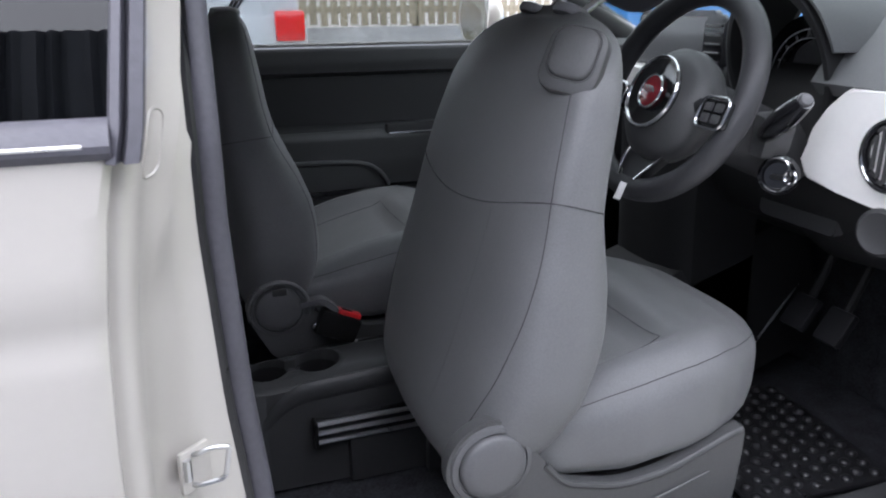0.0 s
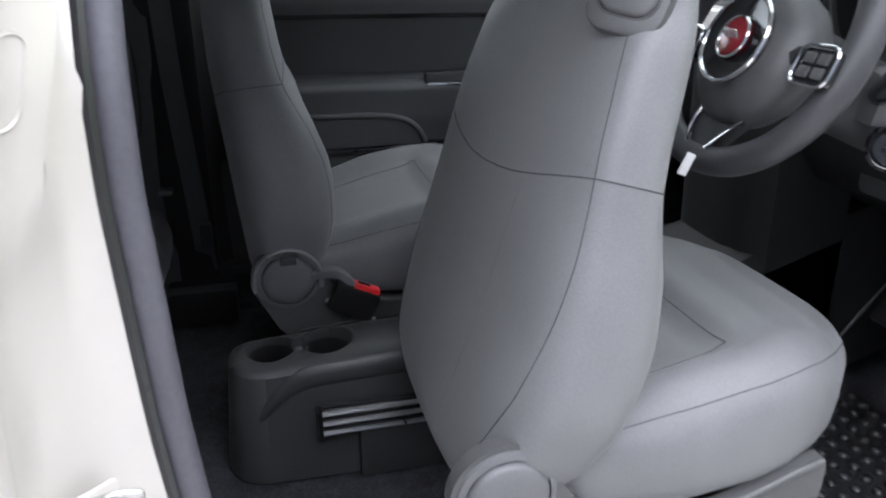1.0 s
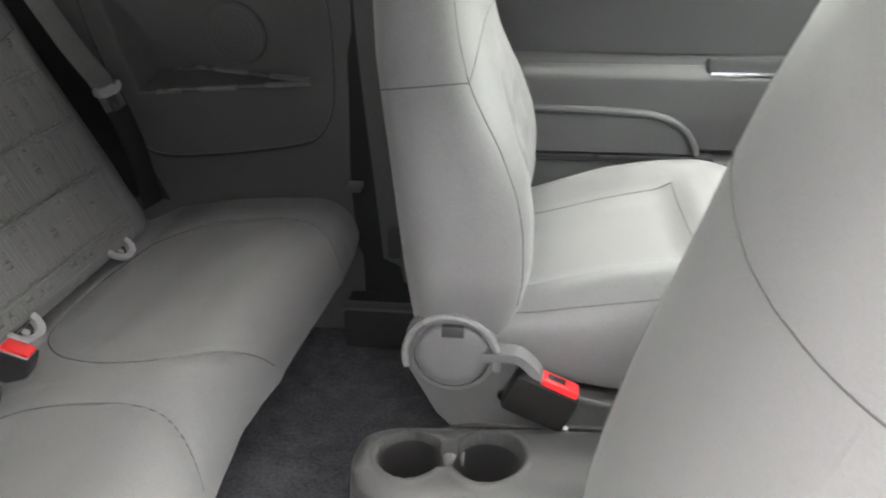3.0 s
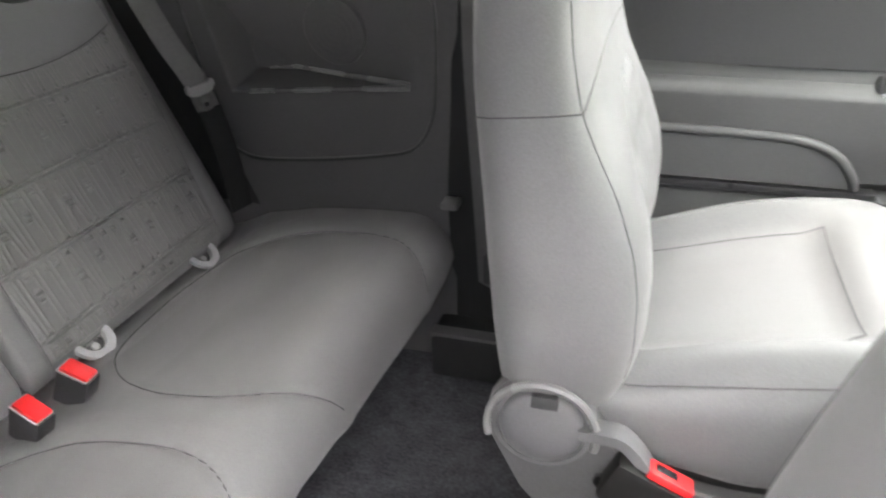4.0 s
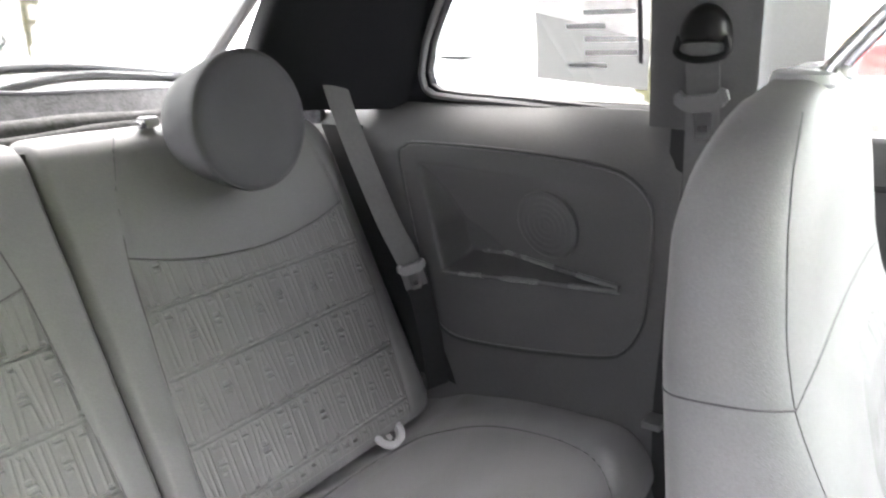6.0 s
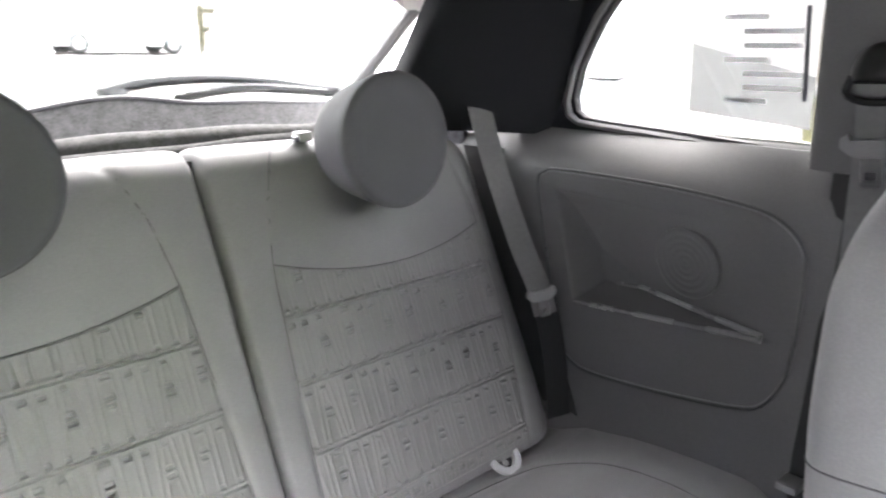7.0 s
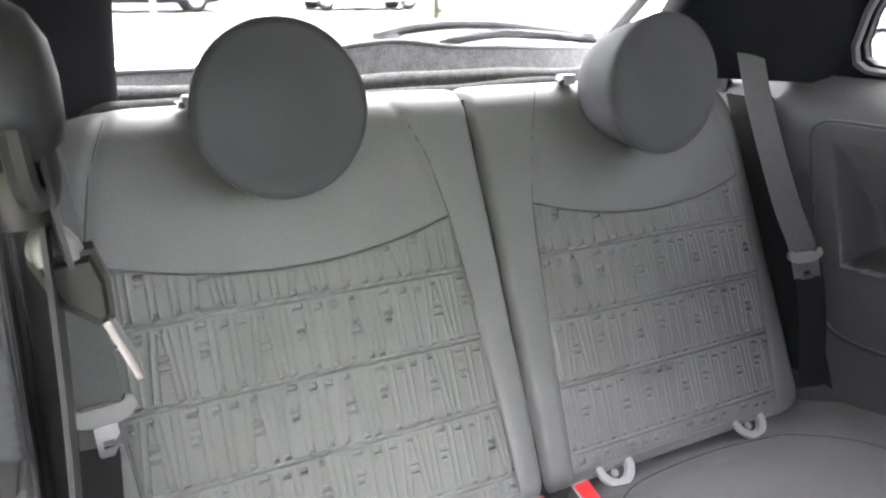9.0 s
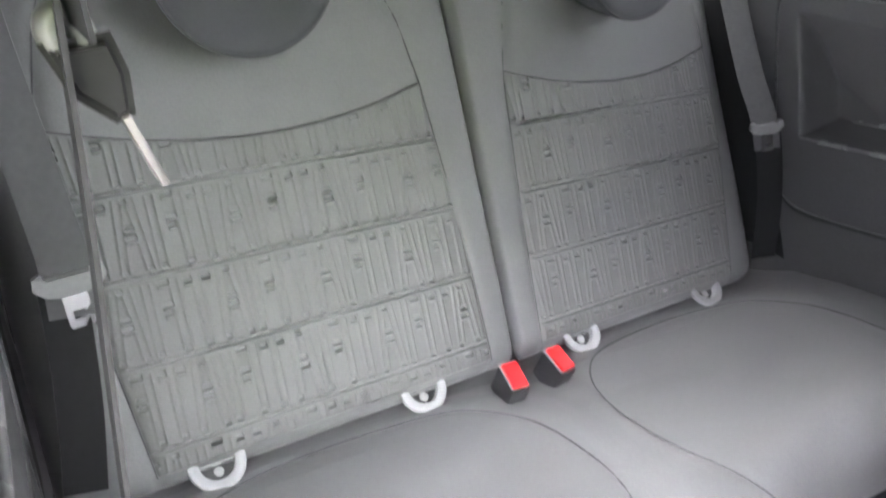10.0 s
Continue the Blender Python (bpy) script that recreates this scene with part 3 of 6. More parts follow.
part("hatch_trim", solid([[(-0.615 - 0.012 * u, y, 1.05 + (smooth_top(y) - 1.05) * u) for y in np.linspace(-0.6, 0.6, 60)] for u in np.linspace(0, 1, 4)], (-0.012, 0, 0)), SHELF_CLOTH, hatch, "grey felt tailgate lining with a raised hump")
part("trim_edge", tube([(-0.63, y, smooth_top(y)) for y in np.linspace(-0.6, 0.6, 60)], 0.005, 6), RUBBER_BLACK, hatch)
for s in (-1, 1):
    part("hatch_frame", tube([(-0.655 + 0.40 * u, s * (0.60 - 0.05 * u), 1.145 + 0.28 * u) for u in np.linspace(0, 1, 12)], 0.014, 8), PLASTIC_GREY, hatch)
    # corner pillar: wraps from the side glass in behind the seat's shoulder
    rows_ = []
    for z in np.linspace(1.105, 1.43, 14):
        f = 0.75 * (z - 1.2)
        tin = 0.10 * max(0, z - 1.2)
        rows_.append([tuple(p) for p in curve([(-0.075 + f * 0.6, s * (0.652 - tin), z), (-0.12 + f * 0.8, s * (0.618 - tin), z), (-0.19 + f, s * (0.565 - tin), z), (-0.245 + f, s * (0.490 - tin * 0.6), z), (-0.272 + f, s * (0.455 - tin * 0.4), z), (-0.30 + f, s * (0.449 - tin * 0.4), z), (-0.36 + f, s * (0.475 - tin * 0.4), z)], 30)])
    part("corner_pillar", solid(rows_, (-0.012, s * 0.012, 0)), PILLAR_CLOTH, car, "dark cloth-covered corner pillar")
    edge = [(-0.385 + 0.75 * u, s * (0.470 - 0.04 * u), 1.10 + u) for u in np.linspace(0.0, 0.32, 12)]
    part("hatch_seal", tube(edge, 0.010, 8), RUBBER, hatch, "grey rubber tailgate seal")
    part("hatch_flange", tube([(x - 0.022, y + s * 0.010, z) for x, y, z in edge], 0.007, 8), LOOP_PLASTIC, hatch, "pale painted flange of the hatch opening")
shelf = thing("parcel_shelf", "grey speckled felt parcel shelf behind the rear seats", "parcel shelf", (-0.45, 0, 1.08))
part("felt_panel", solid([[(x, y, 1.062 + 0.03 * (-(x + 0.30)) + 0.004 * math.sin(9 * y + 2) * math.sin(20 * x)) for y in np.linspace(-0.57, 0.57, 30)] for x in np.linspace(-0.30, -0.63, 40)], (0, 0, -0.012)), SHELF_CLOTH, shelf)
for rx, rz, rr in ((-0.322, 1.103, 0.014), (-0.385, 1.112, 0.018)):
    part("padded_roll", tube([(rx + 0.004 * math.sin(5 * y), y, rz + 0.003 * math.sin(11 * y + rr * 400)) for y in np.linspace(-0.56, 0.56, 40)], lambda u, rr=rr: rr * (1 + 0.08 * math.sin(31 * u)), 12), SHELF_CLOTH, shelf, "soft grey padded roll")
wiper = thing("rear_wiper", "black rear wiper parked low on the rear glass", "wiper", (-0.69, 0.2, 1.16))
part("wiper_arm", tube(curve([(-0.69, 0.06, 1.170), (-0.70, 0.16, 1.188), (-0.70, 0.34, 1.190), (-0.695, 0.60, 1.160)], 20), lambda u: 0.013 - 0.006 * u, 8), GLOSS_BLACK, wiper)
part("wiper_blade", tube(curve([(-0.680, 0.20, 1.156), (-0.688, 0.36, 1.170), (-0.682, 0.62, 1.150)], 18), 0.0075, 6), RUBBER_BLACK, wiper)
part("wiper_spring", tube(curve([(-0.682, 0.22, 1.166), (-0.690, 0.37, 1.179), (-0.685, 0.56, 1.162)], 18), 0.0035, 6), STEEL, wiper)
part("wiper_pivot", spun(((0.0, -0.03), (0.02, -0.03), (0.022, 0.0), (0.014, 0.008), (0.0, 0.01)), (-0.69, 0.09, 1.165), (-0.7, 0, 0.7), 20), GLOSS_BLACK, wiper)


# ---- front seats ----
BACK_WIDTH = ((-0.06, 0.14), (-0.03, 0.195), (0.0, 0.238), (0.05, 0.264), (0.12, 0.279), (0.2, 0.277), (0.28, 0.267), (0.36, 0.255), (0.44, 0.243), (0.5, 0.230), (0.54, 0.213), (0.575, 0.186), (0.598, 0.148), (0.614, 0.09), (0.622, 0.03))
BACK_REAR = ((-0.06, -0.02), (-0.035, -0.042), (0.0, -0.05), (0.4, -0.051), (0.5, -0.045), (0.55, -0.032), (0.59, -0.012), (0.612, 0.006), (0.622, 0.016))
BACK_FRONT = ((-0.06, 0.045), (0.0, 0.08), (0.05, 0.103), (0.1, 0.118), (0.17, 0.125), (0.22, 0.121), (0.28, 0.104), (0.33, 0.080), (0.365, 0.066), (0.42, 0.057), (0.52, 0.052), (0.58, 0.047), (0.61, 0.036), (0.622, 0.022))


def smooth_table(v, table):
    xs, ys = np.array([p[0] for p in table]), np.array([p[1] for p in table])
    return float(np.mean([np.interp(v + d, xs, ys) for d in (-0.012, -0.006, 0, 0.006, 0.012)]))


def even(v, reach, table):
    """Reading of a table, evened out over a reach to both sides."""
    xs, ys = zip(*table)
    return float(np.mean([np.interp(v + d, xs, ys) for d in np.linspace(-reach, reach, 13)]))


def back_point(h, ang, grow=0.0, deep=0.0):
    """A point of the backrest's skin, h up the back; ang 90 is the front, 270 the rear."""
    a, r, f = (smooth_table(h, t) for t in (BACK_WIDTH, BACK_REAR, BACK_FRONT))
    r -= deep
    c, s = math.cos(radians(ang)), math.sin(radians(ang))
    y = (a + grow) * math.copysign(abs(c) ** 0.50, c)
    mid, half = (r + f) / 2, (f - r) / 2 + grow
    x = mid + half * math.copysign(abs(s) ** (0.46 if s < 0 else 0.70), s)
    if s > 0:
        x -= soft(h, ((-0.06, 0.0), (0.05, 0.035), (0.25, 0.035), (0.36, 0.004), (0.62, 0.0))) * (1 - (y / a) ** 2) ** 2
    else:
        x -= 0.006 * (1 - (y / a) ** 2) * (h < 0.6)
    return Vector((x, y, h))


def front_seat(name, label, hinge, tilt, outer, latch, cap_at, deep=0.0, tall=1.0):
    """A front seat: hinge is its recliner's place on the seat's middle plane; tilt: degrees by which the back leans forward; outer: the side of the recliner cover."""
    hx, hy, hz = hinge
    seat = thing(name, label, "car seat", (hx + 0.2, hy, 0.33), group="front seats")
    M = pose(hx, hy, hz, 0, tilt, 0)

    def bp(h, ang, grow=0.0):
        return back_point(h, ang, grow, deep)

    def put(bm):
        bmesh.ops.transform(bm, matrix=M @ Matrix.Diagonal((1, 1, tall, 1)), verts=bm.verts)
        return bm
    hs = np.concatenate((np.linspace(-0.06, 0.0, 8), np.linspace(0.012, 0.56, 60), np.linspace(0.566, 0.622, 16)))
    back = part("backrest", put(loft([[bp(h, a) for a in np.arange(0, 360, 4)] for h in hs])), FABRIC, seat, "grey fabric backrest narrowing to a rounded top")
    def seam_height(y):
        return even(-outer * y, 0.05, ((-0.28, 0.378), (-0.25, 0.370), (-0.17, 0.349), (-0.11, 0.333), (-0.05, 0.323), (0.03, 0.316), (0.08, 0.319), (0.13, 0.329), (0.19, 0.341), (0.24, 0.358)))
    part("cross_seam", put(tube([bp(seam_height(bp(0.34, a).y), a, 0.0002) for a in range(146, 396, 2)], 0.0008, 6)), STITCH, back)
    for side in (0, 180):
        so = 1 if side == 0 else -1

        turn = lambda h: even(h, 0.07, ((0.0, 56), (0.03, 53), (0.12, 45), (0.2, 36), (0.3, 28), (0.37, 29), (0.43, 34), (0.5, 38)))
        if latch:
            part("side_seam", put(tube([bp(h, 180 + turn(h) if side else 360 - turn(h), 0.0002) for h in np.linspace(0.0, 0.505, 70)], 0.0007, 6)), STITCH, back)
        if so * outer > 0:
            part("rear_panel_seam", put(tube([bp(h, 270 + so * (7.5 + 14 * h), -0.0002) for h in np.linspace(0.02, 0.33, 40)], 0.0006, 6)), FABRIC, back)
        front_a = 30 if side == 0 else 150
        part("bolster_seam", put(tube([bp(h, front_a + so * (4 + 14 * (0.365 - h)), 0.0003) for h in np.linspace(0.06, 0.365, 40)], 0.0004, 6)), STITCH, back)
        part("upper_seam", put(tube([bp(h, front_a + so * 4, 0.0003) for h in np.linspace(0.365, 0.59, 40)], 0.0004, 6)), STITCH, back)
    part("panel_seam", put(tube([bp(0.365 + 0.05 * math.sin(radians((a - 34) * 180 / 112)), a, 0.0002) for a in range(34, 147, 2)], 0.0005, 6)), STITCH, back)
    # embossed centre of the back
    rows_ = []
    for h in np.linspace(0.03, 0.36, 60):
        w = 0.11 * math.sqrt(max(0.02, 1 - ((h - 0.18) / 0.2) ** 4))
        row = []
        for t in np.linspace(-1, 1, 60):
            y = t * w
            a_ = smooth_table(h, BACK_WIDTH)
            ca = min(abs(y) / a_, 1) ** (1 / 0.50)
            ang = 90 - math.degrees(math.asin(math.copysign(ca, y)))
            p = bp(h, ang)
            p.x += 0.0075 * (1 - t ** 6) * (1 - ((h - 0.195) / 0.165) ** 6) - 0.0006 + (0.0014 if abs(t) < 0.9 and (math.sin(h * 95) > 0.2 and math.sin(y * 210 + (int(h * 15) % 2) * 1.5) > 0.1) else 0)
            row.append(p)
        rows_.append(row)
    part("embossed_centre", put(solid(rows_, (-0.006, 0, 0))), FABRIC, back, "grey fabric panel embossed with rows of small marks")
    # headrest on two steel posts
    for y in (-0.055, 0.055):
        part("headrest_post", put(tube(curve([(0.012, y, 0.59), (0.045, y, 0.632), (0.10, y, 0.69)], 8), 0.0065, 10)), CHROME, seat)
        part("post_collar", put(spun(((0.0, 0.0), (0.026, 0.0), (0.028, 0.004), (0.026, 0.012), (0.02, 0.015), (0.012, 0.016), (0.0, 0.016)), (0.014, y, 0.606), (0.15, 0, 1), 24)), LOOP_PLASTIC, seat)
    drum = [(0.002, -0.055), (0.06, -0.055), (0.085, -0.045), (0.1, -0.02), (0.107, 0.015), (0.105, 0.03), (0.098, 0.037), (0.06, 0.036), (0.002, 0.032)]
    part("headrest", put(spun(drum, (0.115, 0, 0.752), (1, 0, 0.12), 48)), FABRIC_DARK, seat, "round dark fabric headrest")
    # label sewn into the inner front edge
    if latch:
        p = bp(0.40, 0 if outer > 0 else 180)
        part("sewn_label", put(box((0.055, p.y - outer * 0.012, 0.402), (0.010, 0.002, 0.023), 0.0005, (0, 8, 0))), TAG_WHITE, seat, "white sewn-in label")
        lp = rounded(-0.040, 0.040, -0.046, 0.041, 0.026, 8)
        L = M @ pose(-0.030, outer * 0.184, 0.543, 0, 0, -outer * 38) @ pose(0, 0, 0, 0, 9, 0)

        def layer(scale, drop, *steps):
            """Stacked outlines: (depth, shrink) pairs."""
            bm = loft([[(x, y * scale * k * (1 + 1.2 * max(0, -z)), z * scale * k + drop) for y, z in lp] for x, k in steps])
            bmesh.ops.transform(bm, matrix=L, verts=bm.verts)
            return bm
        plate = part("latch_plate", layer(1.0, 0.0, (0.002, 1.0), (-0.007, 1.0), (-0.0105, 0.97), (-0.012, 0.91)), PLASTIC_GREY, seat, "grey plastic easy-entry latch surround")
        part("latch_recess", layer(0.80, 0.006, (-0.0115, 1.0), (-0.0126, 1.0)), RUBBER_BLACK, plate)
        part("latch_lever", layer(0.74, 0.006, (-0.0120, 1.0), (-0.0145, 1.0), (-0.0160, 0.97), (-0.0172, 0.88), (-0.0180, 0.5)), PLASTIC_GREY, plate)
    # cushion
    def cushion_ring(x, grow=0.0):
        w = interp(x, ((-0.08, 0.17), (-0.03, 0.21), (0.08, 0.242), (0.22, 0.256), (0.31, 0.256), (0.36, 0.248), (0.40, 0.235), (0.44, 0.212), (0.48, 0.178), (0.51, 0.138), (0.53, 0.100), (0.545, 0.055), (0.553, 0.02))) + grow
        top = interp(x, ((-0.08, 0.035), (0.0, 0.05), (0.1, 0.068), (0.2, 0.092), (0.3, 0.114), (0.38, 0.124), (0.44, 0.122), (0.480, 0.112), (0.510, 0.094), (0.530, 0.072), (0.545, 0.040), (0.553, 0.01))) + grow
        low = interp(x, ((-0.08, -0.05), (0.1, -0.065), (0.2, -0.078), (0.32, -0.068), (0.40, -0.054), (0.48, -0.044), (0.53, -0.030), (0.553, -0.01)))
        out = []
        for a in np.arange(0, 360, 5):
            c, s = math.cos(radians(a)), math.sin(radians(a))
            y = w * math.copysign(abs(c) ** 0.55, c)
            z = (top + low) / 2 + (top - low) / 2 * math.copysign(abs(s) ** 0.5, s)
            if s > 0:
                hollow = soft(x, ((-0.08, 0.02), (0.1, 0.044), (0.29, 0.038), (0.35, 0.005), (0.46, 0.0)))
                z -= hollow * (1 - min(1, abs(y) / (w * 0.72)) ** 4)
                z += soft(x, ((0.0, 0.0), (0.22, 0.020), (0.34, 0.016), (0.47, 0.0))) * math.exp(-((abs(y) / w - 0.78) / 0.16) ** 2)
            out.append(Vector((hx + x, hy + y, hz + z)))
        return out
    cush = part("cushion", loft([cushion_ring(x) for x in np.concatenate((np.linspace(0.0, 0.42, 60), np.linspace(0.428, 0.553, 26)))]), FABRIC, seat, "grey fabric cushion with a raised horseshoe border")
    idx = lambda x, k: cushion_ring(x, 0.0004)[k]
    seamline = [idx(x, 14) for x in np.linspace(0.01, 0.30, 24)] + [idx(0.318, k) for k in range(14, 23)] + [idx(x, 22) for x in np.linspace(0.30, 0.01, 24)]
    part("horseshoe_seam", tube(seamline, 0.0007, 6), STITCH, cush)
    for k in (6, 30):
        part("piping", tube([idx(x, k) for x in np.linspace(0.02, 0.545, 60)], 0.0007, 6), STITCH, cush)
    # recliner cover: a round cap in a raised rim, and the side shell of the base
    so = outer
    cy = hy + so * 0.252
    cap = part("recliner_cap", spun(((0.0, -0.02), (0.058, -0.02), (0.060, 0.0), (0.057, 0.008), (0.050, 0.010), (0.0495, 0.006), (0.047, 0.006), (0.0465, 0.013), (0.043, 0.017), (0.03, 0.0195), (0.0, 0.02)), (hx + 0.002 + cap_at[0], cy, hz - 0.005 + cap_at[1]), (0, so, 0), 48), PLASTIC_MID, seat, "round grey recliner cover")
    ca, cb = cap_at
    rim = [(ca + 0.002 + 0.064 * math.cos(radians(d)), cb - 0.005 + 0.064 * math.sin(radians(d))) for d in range(60, 215, 10)]
    top = [(p.x, p.z) for p in curve([(0.398, 0, -0.012), (0.37, 0, -0.020), (0.32, 0, -0.038), (0.26, 0, -0.056), (0.19, 0, -0.060), (0.13, 0, -0.046), (0.09, 0, -0.028), (ca + 0.058, 0, cb + 0.012)], 30)]
    shell = [(-0.03, -0.095), (0.02, -0.15), (0.06, -0.21), (0.10, -0.255), (0.36, -0.255), (0.385, -0.20), (0.398, -0.12), (0.403, -0.055), (0.403, -0.025)] + top + rim
    part("base_shell", prism([(hx + x, hy + so * 0.236, hz + z) for x, z in shell], (0, so * 0.020, 0)), PLASTIC_GREY, seat, "dark grey plastic seat base cover")
    part("base_rib", tube([(hx + x, hy + so * 0.255, hz + z - 0.004) for x, z in top[:-2]], 0.005, 8), PLASTIC_GREY, seat)
    part("base_crease", tube([(hx + x, hy + so * 0.260, hz + z) for x, z in ((0.06, -0.155), (0.34, -0.075))], lambda u: 0.0035 * (1 - 0.7 * u), 8), PLASTIC_MID, seat)
    part("base_frame", box((hx + 0.22, hy, hz - 0.13), (0.40, 0.40, 0.10), 0.01), PLASTIC, seat)
    for y in (-0.19, 0.19):
        part("seat_leg", box((hx + 0.22, hy + y, 0.40), (0.36, 0.03, 0.16), 0.004), PLASTIC, seat)
    return seat


front_seat("driver_seat", "grey fabric driver's seat tipped forward for rear access", (0.862, -0.325, 0.615), 16.0, -1, True, (-0.018, 0.024))
passenger = front_seat("passenger_seat", "grey fabric front passenger seat standing upright", (0.665, 0.335, 0.620), -5.6, -1, False, (-0.010, 0.008), 0.020, 0.945)
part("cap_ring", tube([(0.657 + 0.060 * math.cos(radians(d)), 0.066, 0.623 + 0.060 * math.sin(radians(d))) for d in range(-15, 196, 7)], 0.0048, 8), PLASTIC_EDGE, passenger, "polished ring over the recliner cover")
part("cap_notch", box((0.660, 0.0655, 0.6635), (0.030, 0.010, 0.016), 0.003), PLASTIC, passenger)

# seat slide of the driver's seat
rail = thing("seat_rail", "steel seat slide rail on the carpet", "seat rail", (0.9, -0.14, 0.38))
for dz in (0.0, 0.019, 0.038):
    part("rail_profile", tube([(0.686, -0.136, 0.430 + dz), (1.18, -0.136, 0.430 + dz)], 0.0045, 8), STEEL, rail, "bright steel slide")
part("rail_web", box((0.936, -0.126, 0.449), (0.50, 0.016, 0.050), 0.003), GLOSS_BLACK, rail)
part("rail_cap", box((0.684, -0.132, 0.449), (0.008, 0.026, 0.054), 0.002), SMOOTH_BLACK, rail)
part("rail_foot", box((0.97, -0.115, 0.375), (0.44, 0.03, 0.10), 0.004), PLASTIC, rail)

# buckle by the passenger cushion
buckle = thing("front_buckle", "black belt buckle with a red release button", "belt buckle", (0.79, 0.05, 0.55))
part("buckle_body", box((0.772, 0.050, 0.580), (0.088, 0.034, 0.056), 0.009, (0, 24, 0)), SMOOTH_BLACK, buckle)
button = part("release_button", box((0.796, 0.050, 0.602), (0.050, 0.023, 0.013), 0.003, (0, 24, 0)), RED, buckle, "red release button")
part("slot", box((0.792, 0.050, 0.6100), (0.024, 0.010, 0.004), 0.001, (0, 24, 0)), GLOSS_BLACK, button)
arm = curve([(0.700, 0.074, 0.628), (0.722, 0.070, 0.632), (0.744, 0.064, 0.634), (0.762, 0.058, 0.622), (0.775, 0.054, 0.606)], 18)
part("buckle_arm", ribbon(arm, (0, 1, 0), 0.026, 0.012), PLASTIC_MID, buckle, "grey plastic buckle stalk")
part("stalk_bolt", spun(((0.0, 0.0), (0.009, 0.0), (0.0085, 0.005), (0.0, 0.006)), (0.727, 0.052, 0.583), (0, -1, 0), 16), CHROME, buckle)
part("stalk_wire", tube(curve([(0.727, 0.048, 0.580), (0.760, 0.044, 0.556), (0.81, 0.042, 0.541)], 14), 0.0028, 6), STEEL, buckle)

# ---- centre console ----
console = thing("centre_console", "black plastic floor console with two cup wells", "centre console", (0.9, -0.02, 0.33))
CUPS = ((0.616, 0.041), (0.712, 0.044))
CUP_Y = -0.022


def in_cups(x, y):
    d = min(math.hypot(x - cx, y - CUP_Y) - r for cx, r in CUPS)
    neck = max(abs(x - 0.664) - 0.035, abs(y - CUP_Y) - 0.021)
    return min(d, neck)


def console_half(x):
    return 0.068 * (1 - max(0, (0.612 - x) / 0.070) ** 2.4) ** 0.5 if x < 0.612 else 0.068 + 0.008 * min(1, (x - 0.612) / 0.5)


rows_ = []
for x in np.concatenate((np.linspace(0.5425, 0.57, 12), np.linspace(0.5725, 0.765, 100), np.linspace(0.79, 1.5, 16))):
    hw = console_half(x)
    row = []
    for t in np.linspace(-1, 1, 61):
        y = CUP_Y + hw * t
        far = max(abs(t), 1 - (x - 0.5425) / 0.05)
        z = 0.536 + 0.012 * max(0, min(1, (x - 0.6) / 0.2)) - 0.016 * max(0.0, far - 0.45) ** 2.5 / 0.55 ** 2.5
        d = in_cups(x, y)
        if d < 0:
            z -= min(0.085, 0.004 + (-d) * 40)
        else:
            z += 0.0022 * math.exp(-((d - 0.004) / 0.0035) ** 2)
        row.append((x, y, z + (0.03 * max(0, x - 1.0))))
    rows_.append(row)


def wall_down(p):
    return Vector(((p.x - 0.62) * 0.22 if p.x < 0.62 else 0, (p.y - CUP_Y) * 0.30, 0.325 - p.z))


part("console_body", solid(rows_, wall_down), CONSOLE, console, "black grained console moulding with cup wells")
# raised shoulder along the flank, under a smooth rounded edge
for s in (-1, 1):
    side_ = []
    for z, d in ((0.532, 0.000), (0.526, 0.0045), (0.516, 0.0065), (0.505, 0.0060), (0.498, 0.0035), (0.494, 0.0)):
        side_.append([(x, CUP_Y + s * (console_half(x) * (1 + 0.30 * (0.534 - z) / 0.21) + d), z - 0.075 * max(0.0, (0.69 - x) / 0.11) ** 2.2 + 0.010 * min(1.0, max(0, x - 0.62) / 0.2)) for x in np.linspace(0.585, 1.2, 50)])
    part("console_shoulder", solid(side_, (0, -s * 0.006, 0)), CONSOLE, console, "rounded console shoulder")
# inner walls of the wells, darkened to paint their shade
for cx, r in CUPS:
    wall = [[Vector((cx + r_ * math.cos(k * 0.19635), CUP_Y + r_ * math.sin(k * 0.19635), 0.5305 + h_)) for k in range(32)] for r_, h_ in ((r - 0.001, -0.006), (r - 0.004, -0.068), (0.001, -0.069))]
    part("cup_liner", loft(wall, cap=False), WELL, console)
for s in (-1, 1):
    part("cup_lobe", spun(((0.0, -0.03), (0.019, -0.03), (0.019, -0.006), (0.0165, -0.001), (0.010, 0.0015), (0.0, 0.002)), (0.664, CUP_Y + s * 0.037, 0.526), (0, 0, 1), 28), PLASTIC_MID, console)

# ---- rear seats ----
def back_x(z):
    return 0.288 - 0.48 * z


rear_seat = thing("rear_bench", "grey fabric rear bench with a split embossed backrest", "rear bench", (0.0, 0, 0.33))
SPLIT = 0.02
N_BACK = Vector((1, 0, 0.48)).normalized()
BACK_LOW, BACK_TOP = 0.570, 1.138


